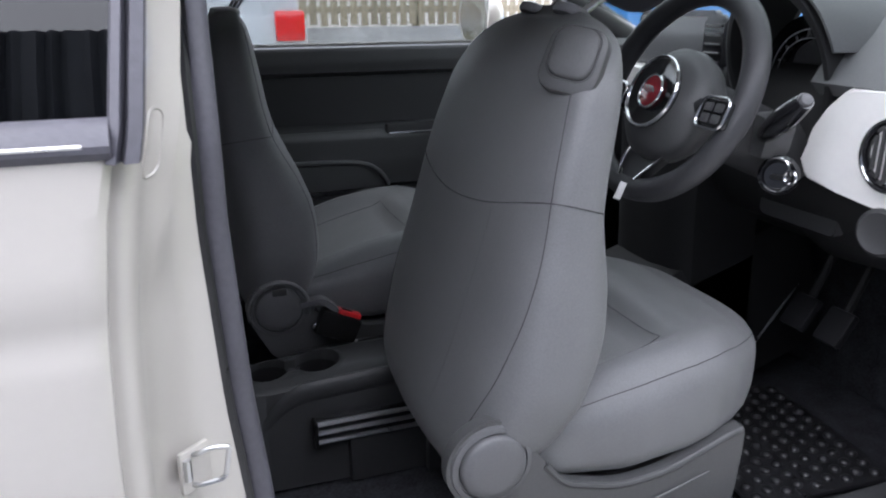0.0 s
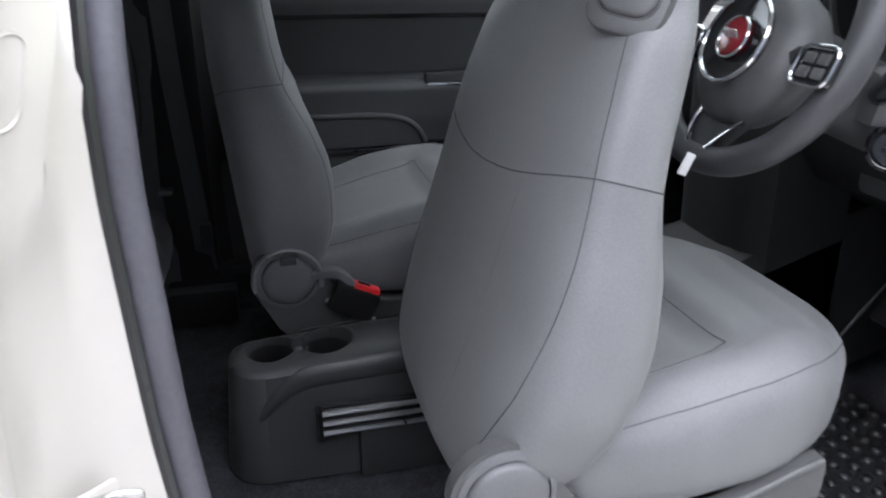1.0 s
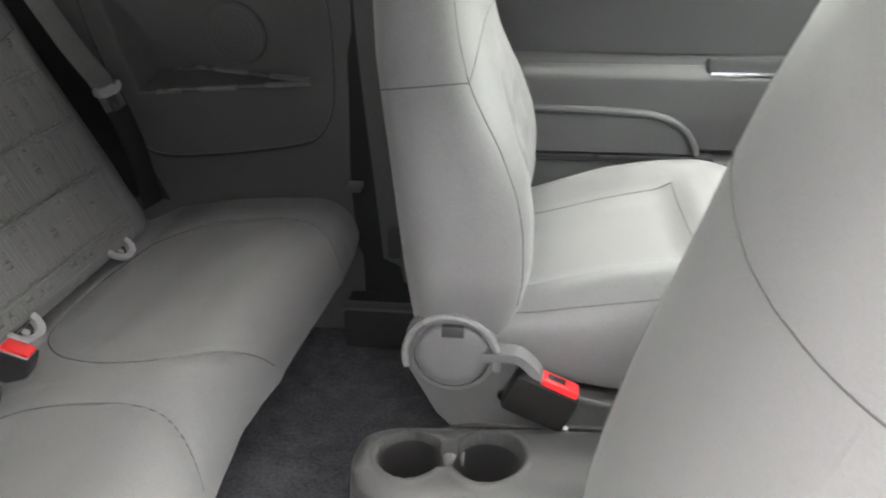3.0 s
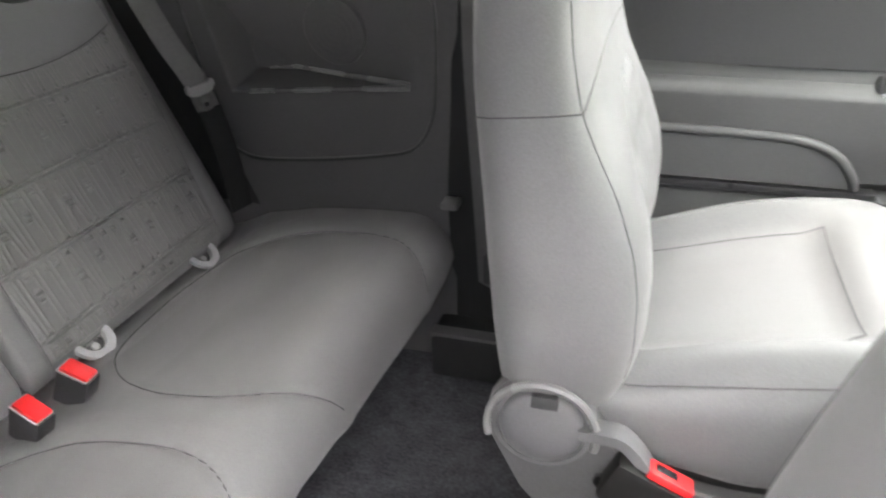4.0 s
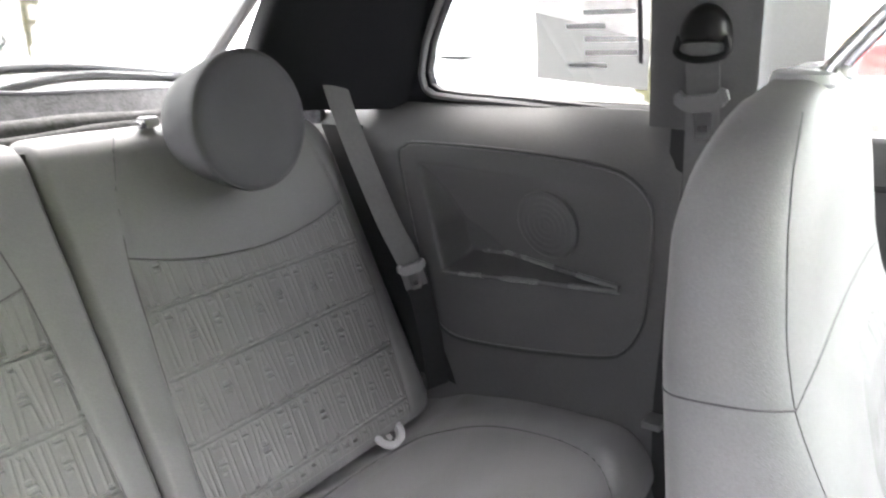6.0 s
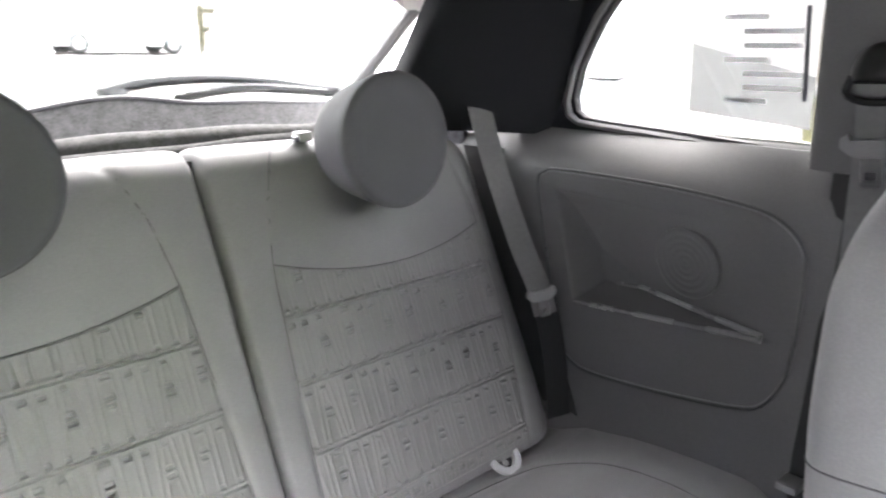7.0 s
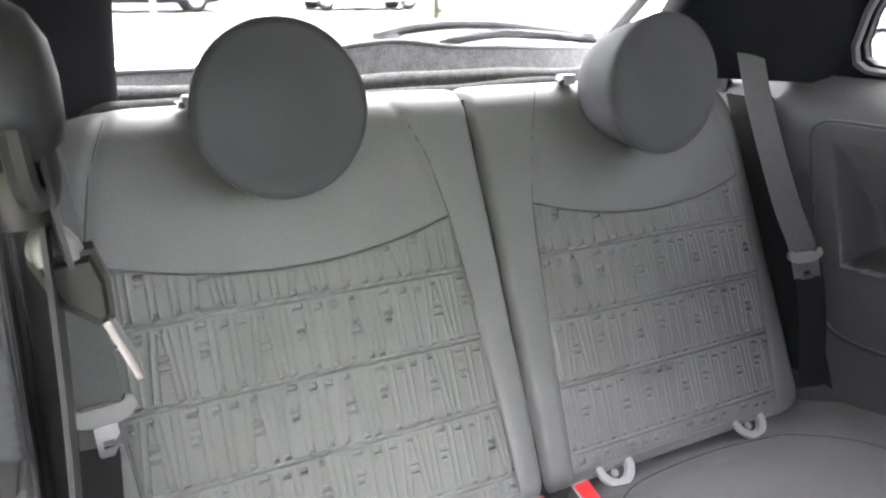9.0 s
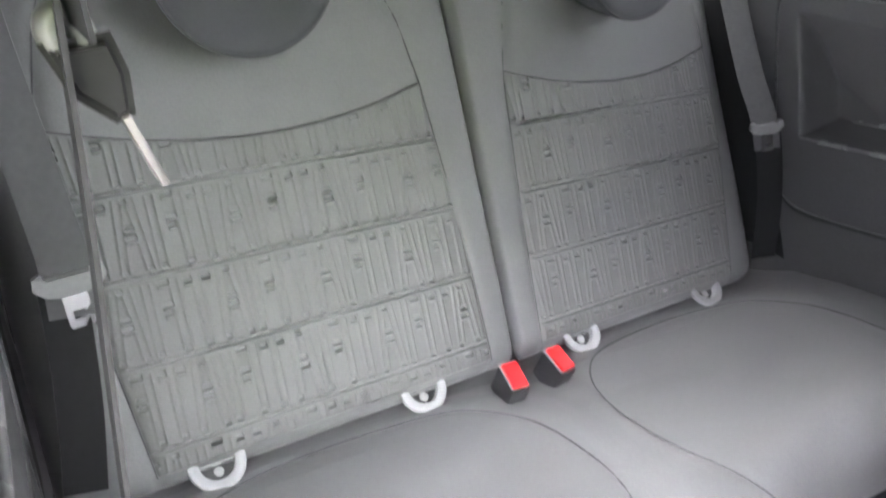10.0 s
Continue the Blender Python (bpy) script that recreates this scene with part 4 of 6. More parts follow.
def back_half(s):
    """One half of the rear backrest: y of its two ends, and its skin's rise over the back's plane as a function of arrays y, z."""
    y_in, y_out = SPLIT + s * 0.0018, s * 0.590

    def ends(z):
        """The y at which a row at height z begins and ends: the corners are round."""
        def inset(r):
            d = np.clip((z - (BACK_TOP - r)) / r, 0, 1)
            return r * (1 - np.sqrt(np.maximum(0, 1 - d * d)))
        return y_in + s * inset(0.022), y_out - s * inset(0.105)

    def rise(y, z):
        a, b = ends(z)
        w = abs(y_out - y_in)
        u = np.clip((y - y_in) / (y_out - y_in), 0, 1)
        v = (z - BACK_LOW) / (BACK_TOP - BACK_LOW)

        def fall(d, r, deep):
            """A rounded edge: how far the skin drops at d from it."""
            q = np.clip(1 - d / r, 0, 1)
            return deep * (1 - np.sqrt(np.maximum(0, 1 - q ** 2.2)))
        e = 0.010 * np.sin(math.pi * np.clip(v, 0, 1)) * np.sin(math.pi * u)
        # inner and outer rolls stand proud beside their seams
        i_edge = np.interp(z, (0.59, 0.75, 0.95, 1.03, 1.09, 1.13), (0.045, 0.052, 0.070, 0.087, 0.112, 0.142)) / w
        o_edge = 1 - (0.590 - np.interp(z, (0.59, 0.70, 0.80, 0.90, 0.98, 1.05, 1.12), (0.486, 0.500, 0.513, 0.520, 0.516, 0.500, 0.47))) / w
        e = e + 0.005 * np.exp(-((u - i_edge * 0.55) / (i_edge * 0.5)) ** 2) * np.clip(v * 4, 0, 1)
        e = e - 0.0035 * np.exp(-((u - i_edge) * w / 0.006) ** 2) - 0.003 * np.exp(-((u - o_edge) * w / 0.007) ** 2)
        # plain head panel swells over the curved seam
        e = e + 0.007 * np.exp(-((z - 1.03) / 0.07) ** 2) * np.sin(math.pi * u) ** 0.6
        e = e - fall(np.abs(y - a), 0.013, 0.026) - fall(np.abs(b - y), 0.095, 0.075)
        return e - fall(BACK_TOP - z, 0.060, 0.085) - fall(z - BACK_LOW, 0.035, 0.035)
    return y_in, y_out, ends, rise


def mesh_part(name, points, material, parent, flip, label):
    """An open skin from a grid of points in the bench's axes."""
    nv, nu = points.shape[:2]
    quads = [(j * nu + i, j * nu + i + 1, (j + 1) * nu + i + 1, (j + 1) * nu + i) for j in range(nv - 1) for i in range(nu - 1)]
    me = bpy.data.meshes.new(name)
    me.from_pydata((points.reshape(-1, 3) - np.array(WORLD[rear_seat].translation)).tolist(), [], quads)
    if flip:
        me.flip_normals()
    me.shade_smooth()
    me.materials.append(material)
    ob = new(name, me)
    ob.parent = parent
    ob["label"] = label
    return ob


def emboss(across, z, word=0.118, row=0.088):
    """Height of the embossed cloth: faint outlined strokes in rows, short sharp dashes in pairs, and a thin crease between the rows."""
    r = np.floor((z - 0.6165) / row)
    fb = (z - 0.6165 - r * row) / row
    fa = np.mod(across + 0.043 * r + 0.010 * np.sin(2.3 * r), word)

    def ridge(d, w):
        return np.exp(-(d / w) ** 2)

    def within(v, a, b, soft_=0.05):
        return np.clip((v - a) / soft_, 0, 1) * np.clip((b - v) / soft_, 0, 1)
    h = np.zeros_like(fa)
    up = within(fb, 0.06, 0.94, 0.04)
    for x0, lean, half in ((0.010, 0.0, 0.0045), (0.040, 0.0, 0.0045), (0.058, 0.008, 0.0042), (0.078, -0.008, 0.0042), (0.103, 0.0, 0.0045)):
        c = fa - (x0 + lean * (fb - 0.5))
        h = h + 0.0015 * up * (ridge(c - half, 0.0016) + ridge(c + half, 0.0016))
    # dashes: where along the word, how high, half width, depth
    for x0, b, w, deep in ((0.0215, 0.640, 0.0062, 1.0), (0.0225, 0.545, 0.0048, 0.9), (0.068, 0.580, 0.0058, 0.9), (0.068, 0.475, 0.0066, 1.0), (0.0220, 0.905, 0.0070, 0.6), (0.068, 0.900, 0.0040, 0.6),
                           (0.0925, 0.865, 0.0055, 0.8), (0.1130, 0.865, 0.0050, 0.8), (0.010, 0.085, 0.0040, 0.7), (0.040, 0.085, 0.0040, 0.7), (0.0545, 0.085, 0.0036, 0.7), (0.0815, 0.085, 0.0036, 0.7), (0.103, 0.085, 0.0040, 0.7)):
        dz = (fb - b) * row
        wide = np.clip((w - np.abs(fa - x0)) / 0.0016, 0, 1)
        h = h - deep * wide * (0.0070 * ridge(dz, 0.0021) - 0.0030 * ridge(dz + 0.0042, 0.0022))
    dz = (fb - np.round(fb)) * row
    wander = 0.0006 * np.sin(across * 170 + 3 * r)
    return h - 0.0040 * (0.7 + 0.3 * np.sin(across * 320)) * ridge(dz + wander, 0.0017) + 0.0009 * ridge(dz + 0.0036, 0.002) + 0.0007 * ridge(dz - 0.0036, 0.002)


def top_seam(t):
    return 0.952 - 0.034 * (1 - (2 * t - 1) ** 2)


for s in (1, -1):
    y_in, y_out, ends, rise = back_half(s)
    zrow = np.concatenate((np.linspace(BACK_LOW, 0.615, 16), np.linspace(0.62, 1.07, 60), BACK_TOP - 0.066 * np.cos(np.linspace(0.12, math.pi / 2, 28)) ** 1.6))
    span = np.concatenate((0.5 * np.linspace(0, 0.4, 24) ** 2, np.linspace(0.085, 0.80, 50), 1 - 0.19 * np.linspace(1, 0, 30) ** 1.5))
    za = np.repeat(zrow[:, None], len(span), 1)
    a, b = ends(za)
    ya = a + (b - a) * span[None, :]
    e = rise(ya, za)
    # slight unevenness of the stuffed cloth
    e = e + 0.0012 * np.sin(23 * ya + 5 * za + s) * np.sin(19 * za + 7 * ya)
    front = np.stack((back_x(za) + N_BACK.x * e, ya, za + N_BACK.z * e), -1)
    back = part("backrest", solid(front.tolist(), lambda p: Vector((min(-0.004, back_x(p.z) - 0.085 - p.x), 0, -0.004))), FABRIC, rear_seat, "half of the split rear backrest, grey fabric")

    def skin(y, z, lift=0.0, rise=rise):
        e_ = float(rise(np.array(y), np.array(z))) + lift
        return Vector((back_x(z) + N_BACK.x * e_, y, z + N_BACK.z * e_))

    # panel edges as the height rises
    def inner_edge(z, s=s):
        return SPLIT + s * np.interp(z, (0.59, 0.75, 0.95, 1.03, 1.09, 1.13), (0.045, 0.052, 0.070, 0.087, 0.112, 0.142))

    def outer_edge(z, s=s):
        return s * np.interp(z, (0.59, 0.70, 0.80, 0.90, 0.98, 1.05, 1.12), (0.486, 0.500, 0.513, 0.520, 0.516, 0.500, 0.47))

    tt, vv = np.meshgrid(np.linspace(0, 1, 560), np.linspace(0, 1, 460))
    zz = 0.590 + (top_seam(tt) - 0.590) * vv
    yy = inner_edge(zz) + (outer_edge(zz) - inner_edge(zz)) * tt
    edge = np.minimum(np.minimum(tt, 1 - tt), np.minimum(vv, 1 - vv))
    e = rise(yy, zz) + 0.0022 + emboss(0.6 - yy, zz) * np.clip(edge / 0.02, 0, 1) - 0.0028 * np.maximum(0, 1 - edge / 0.010) ** 2
    mesh_part("embossed_panel", np.stack((back_x(zz) + N_BACK.x * e, yy, zz + N_BACK.z * e), -1), FABRIC_PATTERN, back, s < 0, "fabric panel embossed with rows of upright strokes and wedges")
    part("curved_seam", tube([skin(float(inner_edge(0.95) + (outer_edge(0.95) - inner_edge(0.95)) * t), top_seam(t), 0.0008) for t in np.linspace(0, 1, 50)], 0.0010, 6), STITCH, back)
    part("inner_seam", tube([skin(float(inner_edge(z)), z, 0.0002) for z in np.linspace(0.59, 1.128, 70)], 0.0010, 6), STITCH, back)
    part("outer_seam", tube([skin(float(outer_edge(z)), z, 0.0002) for z in np.linspace(0.59, 1.11, 70)], 0.0010, 6), STITCH, back)
    # round headrest: a drum with a dished face inside a sewn edge
    c = Vector((-0.135, s * 0.29, 1.121))
    ax = Vector((1, 0, 0.10)).normalized()
    prof = [(0.002, -0.120), (0.045, -0.119), (0.068, -0.110), (0.082, -0.090), (0.091, -0.060), (0.098, -0.025), (0.1025, 0.0), (0.1045, 0.010), (0.1040, 0.0145), (0.1022, 0.0160), (0.1008, 0.0168), (0.0985, 0.0190), (0.094, 0.0200), (0.086, 0.0190), (0.074, 0.0150), (0.062, 0.0110), (0.050, 0.0085), (0.030, 0.0070), (0.002, 0.0065)]
    head = part("headrest", spun(prof, c, ax, 72), FABRIC_DARK, rear_seat, "round drum-shaped dark grey headrest with a piped edge")
    u_ = ax.orthogonal().normalized()
    v_ = ax.cross(u_)
    part("piping", tube([c + ax * 0.0158 + 0.1024 * (math.cos(6.28319 * k / 64) * u_ + math.sin(6.28319 * k / 64) * v_) for k in range(64)], 0.0013, 6, closed=True), STITCH, head)
    knob = part("release_knob", box((-0.262, s * 0.29 - 0.078, 1.121), (0.022, 0.026, 0.016), 0.004), LOOP_PLASTIC, head)
    part("knob_tip", box((-0.258, s * 0.29 - 0.094, 1.118), (0.014, 0.012, 0.010), 0.003), CHROME, knob)
    for d in (-0.05, 0.05):
        part("headrest_post", tube([(-0.262, s * 0.29 + d, 1.05), (-0.238, s * 0.29 + d, 1.12)], 0.006, 8), CHROME, head)


# black strip painting the shade in the gap between the two halves
gap_x = lambda z: back_x(z) - 0.020
part("gap_lining", solid([[(gap_x(z), SPLIT + d, z) for d in (-0.008, -0.003, 0.003, 0.008)] for z in np.linspace(0.56, 1.10, 8)], (-0.006, 0, 0)), RUBBER_BLACK, rear_seat, "black strip standing in for shade in the split")


# bench cushion, one piece with two shallow bowls and a rolled front
def bench_z(x, y):
    base = interp(x, ((-0.08, 0.530), (0.0, 0.550), (0.06, 0.577), (0.15, 0.594), (0.28, 0.606), (0.42, 0.612)))
    q = (abs((x - 0.238) / 0.222) ** 2.4 + abs((abs(y) - 0.283) / 0.238) ** 2.4) ** (1 / 2.4)
    fade = soft(x, ((0.0, 1.0), (0.16, 1.0), (0.36, 0.0), (0.5, 0.0)))
    z = base
    if q < 1:
        z += -0.020 * fade * (1 - q ** 3) ** 0.8 + 0.010 * (1 - fade) * (1 - q * q)
    # the cloth swells towards the seam from outside and dips in it
    z += 0.004 * math.exp(-((q - 1.14) / 0.10) ** 2) - 0.004 * math.exp(-((q - 1) / 0.022) ** 2)
    z += 0.006 * math.exp(-(y / 0.05) ** 2) * (1 - fade) - 0.006 * math.exp(-(y / 0.06) ** 2) * fade
    z += 0.014 * max(0, (abs(y) - 0.47) / 0.13) ** 1.5
    z += 0.0012 * math.sin(27 * x + 9 * y) * math.sin(21 * y - 6 * x)
    # rolled front edge
    d = max(0.0, (x - 0.335) / 0.09)
    return z - 0.088 * (1 - math.sqrt(max(0.0, 1 - min(1.0, d) ** 2.2)))


BENCH_X = np.concatenate((np.linspace(-0.08, 0.33, 80), 0.335 + 0.09 * np.sin(np.linspace(0.02, math.pi / 2, 26))))


def bench_at(x, y, lift=0.0):
    return (x - 0.034 * (max(0, x) / 0.425) * (1 - min(1, abs(y) / 0.5)) - 0.012 * (abs(y) / 0.6) ** 3, y, bench_z(x, y) + lift)


def bench_down(p):
    return Vector((-0.16 * max(0, (p.x - 0.15) / 0.275), 0, 0.33 - p.z))


bench = part("cushion", solid([[bench_at(x, y) for y in np.linspace(-0.595, 0.595, 170)] for x in BENCH_X], bench_down), FABRIC, rear_seat, "full-width grey fabric bench cushion with two sewn seat hollows")
for s in (1, -1):
    loop = []
    for k in range(0, 61):
        a = radians(-52 + 284 * k / 60)
        c_, s_ = math.cos(a), math.sin(a)
        x, y = 0.238 - 0.222 * math.copysign(abs(s_) ** (2 / 2.4), s_), s * (0.283 + 0.238 * math.copysign(abs(c_) ** (2 / 2.4), c_))
        loop.append(bench_at(x, y, 0.0006))
    part("oval_seam", tube(loop, 0.0011, 6), STITCH, bench)

# anchor loops in the gap between cushion and back
for y in (-0.42, -0.14, 0.14, 0.42):
    lp = thing("anchor_loop", "pale plastic child-seat anchor guide set in the seat gap", "anchor loop", (0.0, y, 0.55), group="anchor loops")
    C, q, n = Vector((0.003, y, 0.584)), Vector((0.78, 0, -0.62)), Vector((0.62, 0, 0.78))
    rings = []
    for k in np.linspace(-8, 188, 30):
        d = math.cos(radians(k)) * Vector((0, 1, 0)) + math.sin(radians(k)) * q
        rings.append([C + d * 0.0345 - n * 0.004, C + d * 0.0335 + n * 0.002, C + d * 0.0285 + n * 0.0035, C + d * 0.0215 + n * 0.001, C + d * 0.0205 - n * 0.012])
    part("guide", loft(rings), LOOP_PLASTIC, lp)
    part("well", spun(((0.0, 0.0), (0.0225, 0.0), (0.0225, 0.003), (0.0, 0.003)), C - n * 0.012, n, 28), RUBBER_BLACK, lp)
    part("anchor_bar", tube([C + Vector((0, d, 0)) - n * 0.004 for d in (-0.024, 0.024)], 0.0028, 8), CHROME, lp)
    part("bolt", spun(((0, 0), (0.0062, 0), (0.0058, 0.003), (0, 0.004)), C + q * 0.0105 - n * 0.009, n, 16), TAG_WHITE, lp)

# two rear buckles
for y, tx in ((-0.045, -6), (0.030, 4)):
    bk = thing("rear_buckle", "black rear belt buckle with a red button, standing on the bench", "belt buckle", (0.07, y, 0.57), (0, 0, tx), group="rear buckles")
    bk.scale = (0.86, 0.86, 0.86)
    bm = box((0.002, 0, 0.028), (0.052, 0.032, 0.06), 0.005, (0, 22, 0))
    part("buckle_body", bm, RUBBER_BLACK, bk, local=True)
    bm = box((0.013, 0, 0.057), (0.045, 0.027, 0.010), 0.003, (0, 22, 0))
    part("release_button", bm, RED, bk, "red release button", local=True)
    bm = box((-0.002, 0, 0.0645), (0.010, 0.021, 0.006), 0.001, (0, 22, 0))
    part("slot", bm, GLOSS_BLACK, bk, local=True)
    bm = frame_of([(0.014 + x, y_, 0.0) for x, y_ in rounded(-0.0245, 0.0245, -0.0155, 0.0155, 0.003, 3)], [(0.014 + x, y_, 0.0) for x, y_ in rounded(-0.0225, 0.0225, -0.0137, 0.0137, 0.003, 3)], (0, 0, 0.003))
    bmesh.ops.transform(bm, matrix=pose(0, 0, 0.059, 0, 22, 0) @ pose(-0.003, 0, 0), verts=bm.verts)
    part("bezel", bm, LOOP_PLASTIC, bk, local=True)


# ---- belts ----
def tongue(parent, at, m, small=1.0, yoke_mat=None):
    """A belt tongue: plastic yoke with a steel blade, in its own axes: across x, down -z."""
    yoke = [(-0.034, 0.010), (-0.036, -0.002), (-0.026, -0.012), (-0.014, -0.016), (0.014, -0.016), (0.026, -0.012), (0.036, -0.002), (0.034, 0.010), (0.026, 0.014), (0.022, 0.004), (-0.022, 0.004), (-0.026, 0.014)]
    T = pose(*at) @ m
    bm = prism([(x * small, -0.006, z * small) for x, z in yoke], (0, 0.012, 0), 0.002)
    bmesh.ops.transform(bm, matrix=T, verts=bm.verts)
    part("yoke", bm, yoke_mat or TONGUE, parent)
    o = [(-0.0125, -0.012), (-0.0125, -0.050), (-0.010, -0.053), (0.010, -0.053), (0.0125, -0.050), (0.0125, -0.012)]
    i = [(-0.006, -0.034), (-0.006, -0.042), (-0.006, -0.043), (0.006, -0.043), (0.006, -0.042), (0.006, -0.034)]
    bm = frame_of([(x * small, -0.0015, z * small) for x, z in o], [(x * small, -0.0015, z * small) for x, z in i], (0, 0.003, 0))
    bmesh.ops.transform(bm, matrix=T, verts=bm.verts)
    part("blade", bm, CHROME, parent, "bright steel belt tongue")


def near_tongue(parent, at):
    """The driver's belt tongue, hanging edge-on: a pale eye, a black moulding and the steel blade."""
    T = pose(*at) @ pose(0, 0, 0, 20, 0, 0)
    bm = tube([(0.002, 0.0055 * math.cos(a) - 0.002, 0.010 + 0.008 * math.sin(a)) for a in np.linspace(0, 6.2832, 33)[:-1]], 0.0052, 10, closed=True)
    bmesh.ops.transform(bm, matrix=T, verts=bm.verts)
    part("eye", bm, EYE_PLASTIC, parent, "pale belt eye")
    body = [(-0.013, 0.012), (0.012, 0.006), (0.011, -0.010), (0.005, -0.026), (-0.003, -0.026), (-0.012, -0.010)]
    bm = prism([(-0.010, y, z) for y, z in body], (0.020, 0, 0), 0.004, 3)
    bmesh.ops.transform(bm, matrix=T, verts=bm.verts)
    part("yoke", bm, SMOOTH_BLACK, parent, "black belt tongue moulding")
    bm = box((0.0, 0.001, -0.040), (0.022, 0.0035, 0.032), 0.001)
    bmesh.ops.transform(bm, matrix=T, verts=bm.verts)
    part("blade", bm, DULL_STEEL, parent, "bright steel belt tongue")


for s in (1, -1):
    belt = thing("rear_belt", "dark grey rear seat belt hanging beside the backrest", "seat belt", (-0.1, s * 0.55, 0.6), group="rear belts")
    shift = 0.0 if s > 0 else 0.020
    line = curve([(-0.225, s * 0.575, 1.165), (-0.175, s * 0.567, 1.06), (-0.09, s * 0.553, 0.92), (-0.035, s * 0.547, 0.84), (-0.005, s * 0.555, 0.72), (0.0, s * 0.57, 0.60)], 40)
    line = [p + Vector((0, shift, 0)) for p in line]
    side = [(0.55 - 0.15 * k / 39, 0.8, 0.25) if s > 0 else (0.12, 1.0, 0.2) for k in range(40)]
    part("webbing", ribbon(line[:27], side[:27], 0.043 if s > 0 else 0.048, 0.0016), WEBBING, belt, "ribbed dark grey webbing")
    # same strap in the darker copy, its shade put into the colour
    part("lower_webbing", ribbon([p + Vector((-0.003, s * 0.008, 0)) for p in line[24:]], side[24:], 0.044, 0.0016), WEBBING_BLACK, belt)
    tongue(belt, (-0.027, s * 0.540 + 0.7 * shift, 0.842), pose(0, 0, 0, -8, 0, 62 if s > 0 else 92) @ pose(0, 0, 0, 0, -10 if s > 0 else -3, 0), 0.78 if s > 0 else 0.95)
    part("belt_slot", tube([(-0.225 - 0.02, s * 0.560, 1.172), (-0.205 + 0.012, s * 0.61, 1.172)], 0.006, 8), PLASTIC, belt)
    front = thing("front_belt", "black front seat belt with its guide on the door pillar", "seat belt", (0.45, s * 0.58, 0.9), group="front belts")
    gx, gy, gz = (0.447, 0.585, 1.235) if s > 0 else (0.405, -0.553, 1.205)
    guide = [(0.0, 0.035), (0.020, 0.030), (0.030, 0.015), (0.031, -0.004), (0.027, -0.012), (-0.027, -0.012), (-0.031, -0.004), (-0.030, 0.015), (-0.020, 0.030)]
    if s < 0:
        guide = [(x, z * 1.5 - 0.002) for x, z in guide]
    dome = [(0.034 * math.cos(radians(d)), 0.042 * math.sin(radians(d)) - 0.004) for d in range(0, 181, 12)] + [(-0.030, -0.014), (0.030, -0.014)]
    if s < 0:
        dome = [(x, z * 1.25 - 0.002) for x, z in dome]
    bm = loft([[(gx + x * k, gy + s * 0.01 - s * d, gz + z * k) for x, z in dome] for d, k in ((0.0, 1.0), (0.018, 1.0), (0.030, 0.93), (0.040, 0.78), (0.046, 0.55), (0.048, 0.25))])
    part("guide_cover", bm, SMOOTH_BLACK, front, "rounded black belt guide cover")
    part("guide_eye", tube(curve([(gx - 0.030, gy - s * 0.02, gz - 0.004), (gx - 0.032, gy - s * 0.022, gz - 0.026), (gx, gy - s * 0.026, gz - 0.034), (gx + 0.032, gy - s * 0.022, gz - 0.026), (gx + 0.030, gy - s * 0.02, gz - 0.004)], 24), 0.005, 8), SMOOTH_BLACK, front)
    bl = curve([(gx, gy - s * 0.022, gz - 0.012), (gx + 0.004, gy - s * 0.018, gz - 0.06), (gx + 0.006, gy - s * 0.016, gz - 0.11), (gx + 0.012, gy - s * 0.01, 0.9), (gx + 0.03, gy, 0.62), (gx + 0.04, gy + s * 0.01, 0.44)], 40)
    if s > 0:
        part("webbing", ribbon(bl, (1, 0, 0), 0.044, 0.0016), WEBBING, front)
        tongue(front, (gx + 0.006, gy - s * 0.026, gz - 0.085), pose(0, 0, 0, 6, -6, 0), 1.0, PLASTIC_MID)
    else:
        rings = []
        for u in np.linspace(0, 1, 14):
            w = 0.016 * (math.sin(math.pi * (0.14 + 0.72 * u))) ** 0.5
            rings.append([(0.412 + w * 0.8 * math.cos(a), -0.534 - 0.002 * u + w * math.sin(a), 1.203 - 0.042 * u) for a in np.linspace(0, 6.2832, 17)[:-1]])
        part("guide_tail", loft(rings), SMOOTH_BLACK, front, "rounded dark lower end of the belt guide")
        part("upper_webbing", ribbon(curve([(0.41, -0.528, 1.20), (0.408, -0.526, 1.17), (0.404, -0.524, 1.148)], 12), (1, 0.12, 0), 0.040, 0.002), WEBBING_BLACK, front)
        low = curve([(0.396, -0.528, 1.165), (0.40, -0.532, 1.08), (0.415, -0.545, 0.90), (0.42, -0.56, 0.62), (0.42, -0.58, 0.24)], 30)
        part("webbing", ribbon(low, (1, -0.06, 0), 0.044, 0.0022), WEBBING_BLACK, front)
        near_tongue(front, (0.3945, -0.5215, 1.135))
    part("anchor_buckle", box((gx + 0.045, gy - s * 0.02, 0.545), (0.03, 0.03, 0.06), 0.008), PLASTIC, front)
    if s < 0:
        # the driver's belt parts shrink towards a camera position to fit the view
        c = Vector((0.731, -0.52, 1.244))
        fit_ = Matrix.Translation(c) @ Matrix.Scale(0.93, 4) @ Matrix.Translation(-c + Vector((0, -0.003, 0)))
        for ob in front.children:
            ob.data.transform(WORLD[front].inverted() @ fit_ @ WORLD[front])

# ---- passenger door ----
door = thing("passenger_door", "closed passenger door with black moulded trim and an open-topped pocket", "car door", (1.03, 0.72, 0.4))


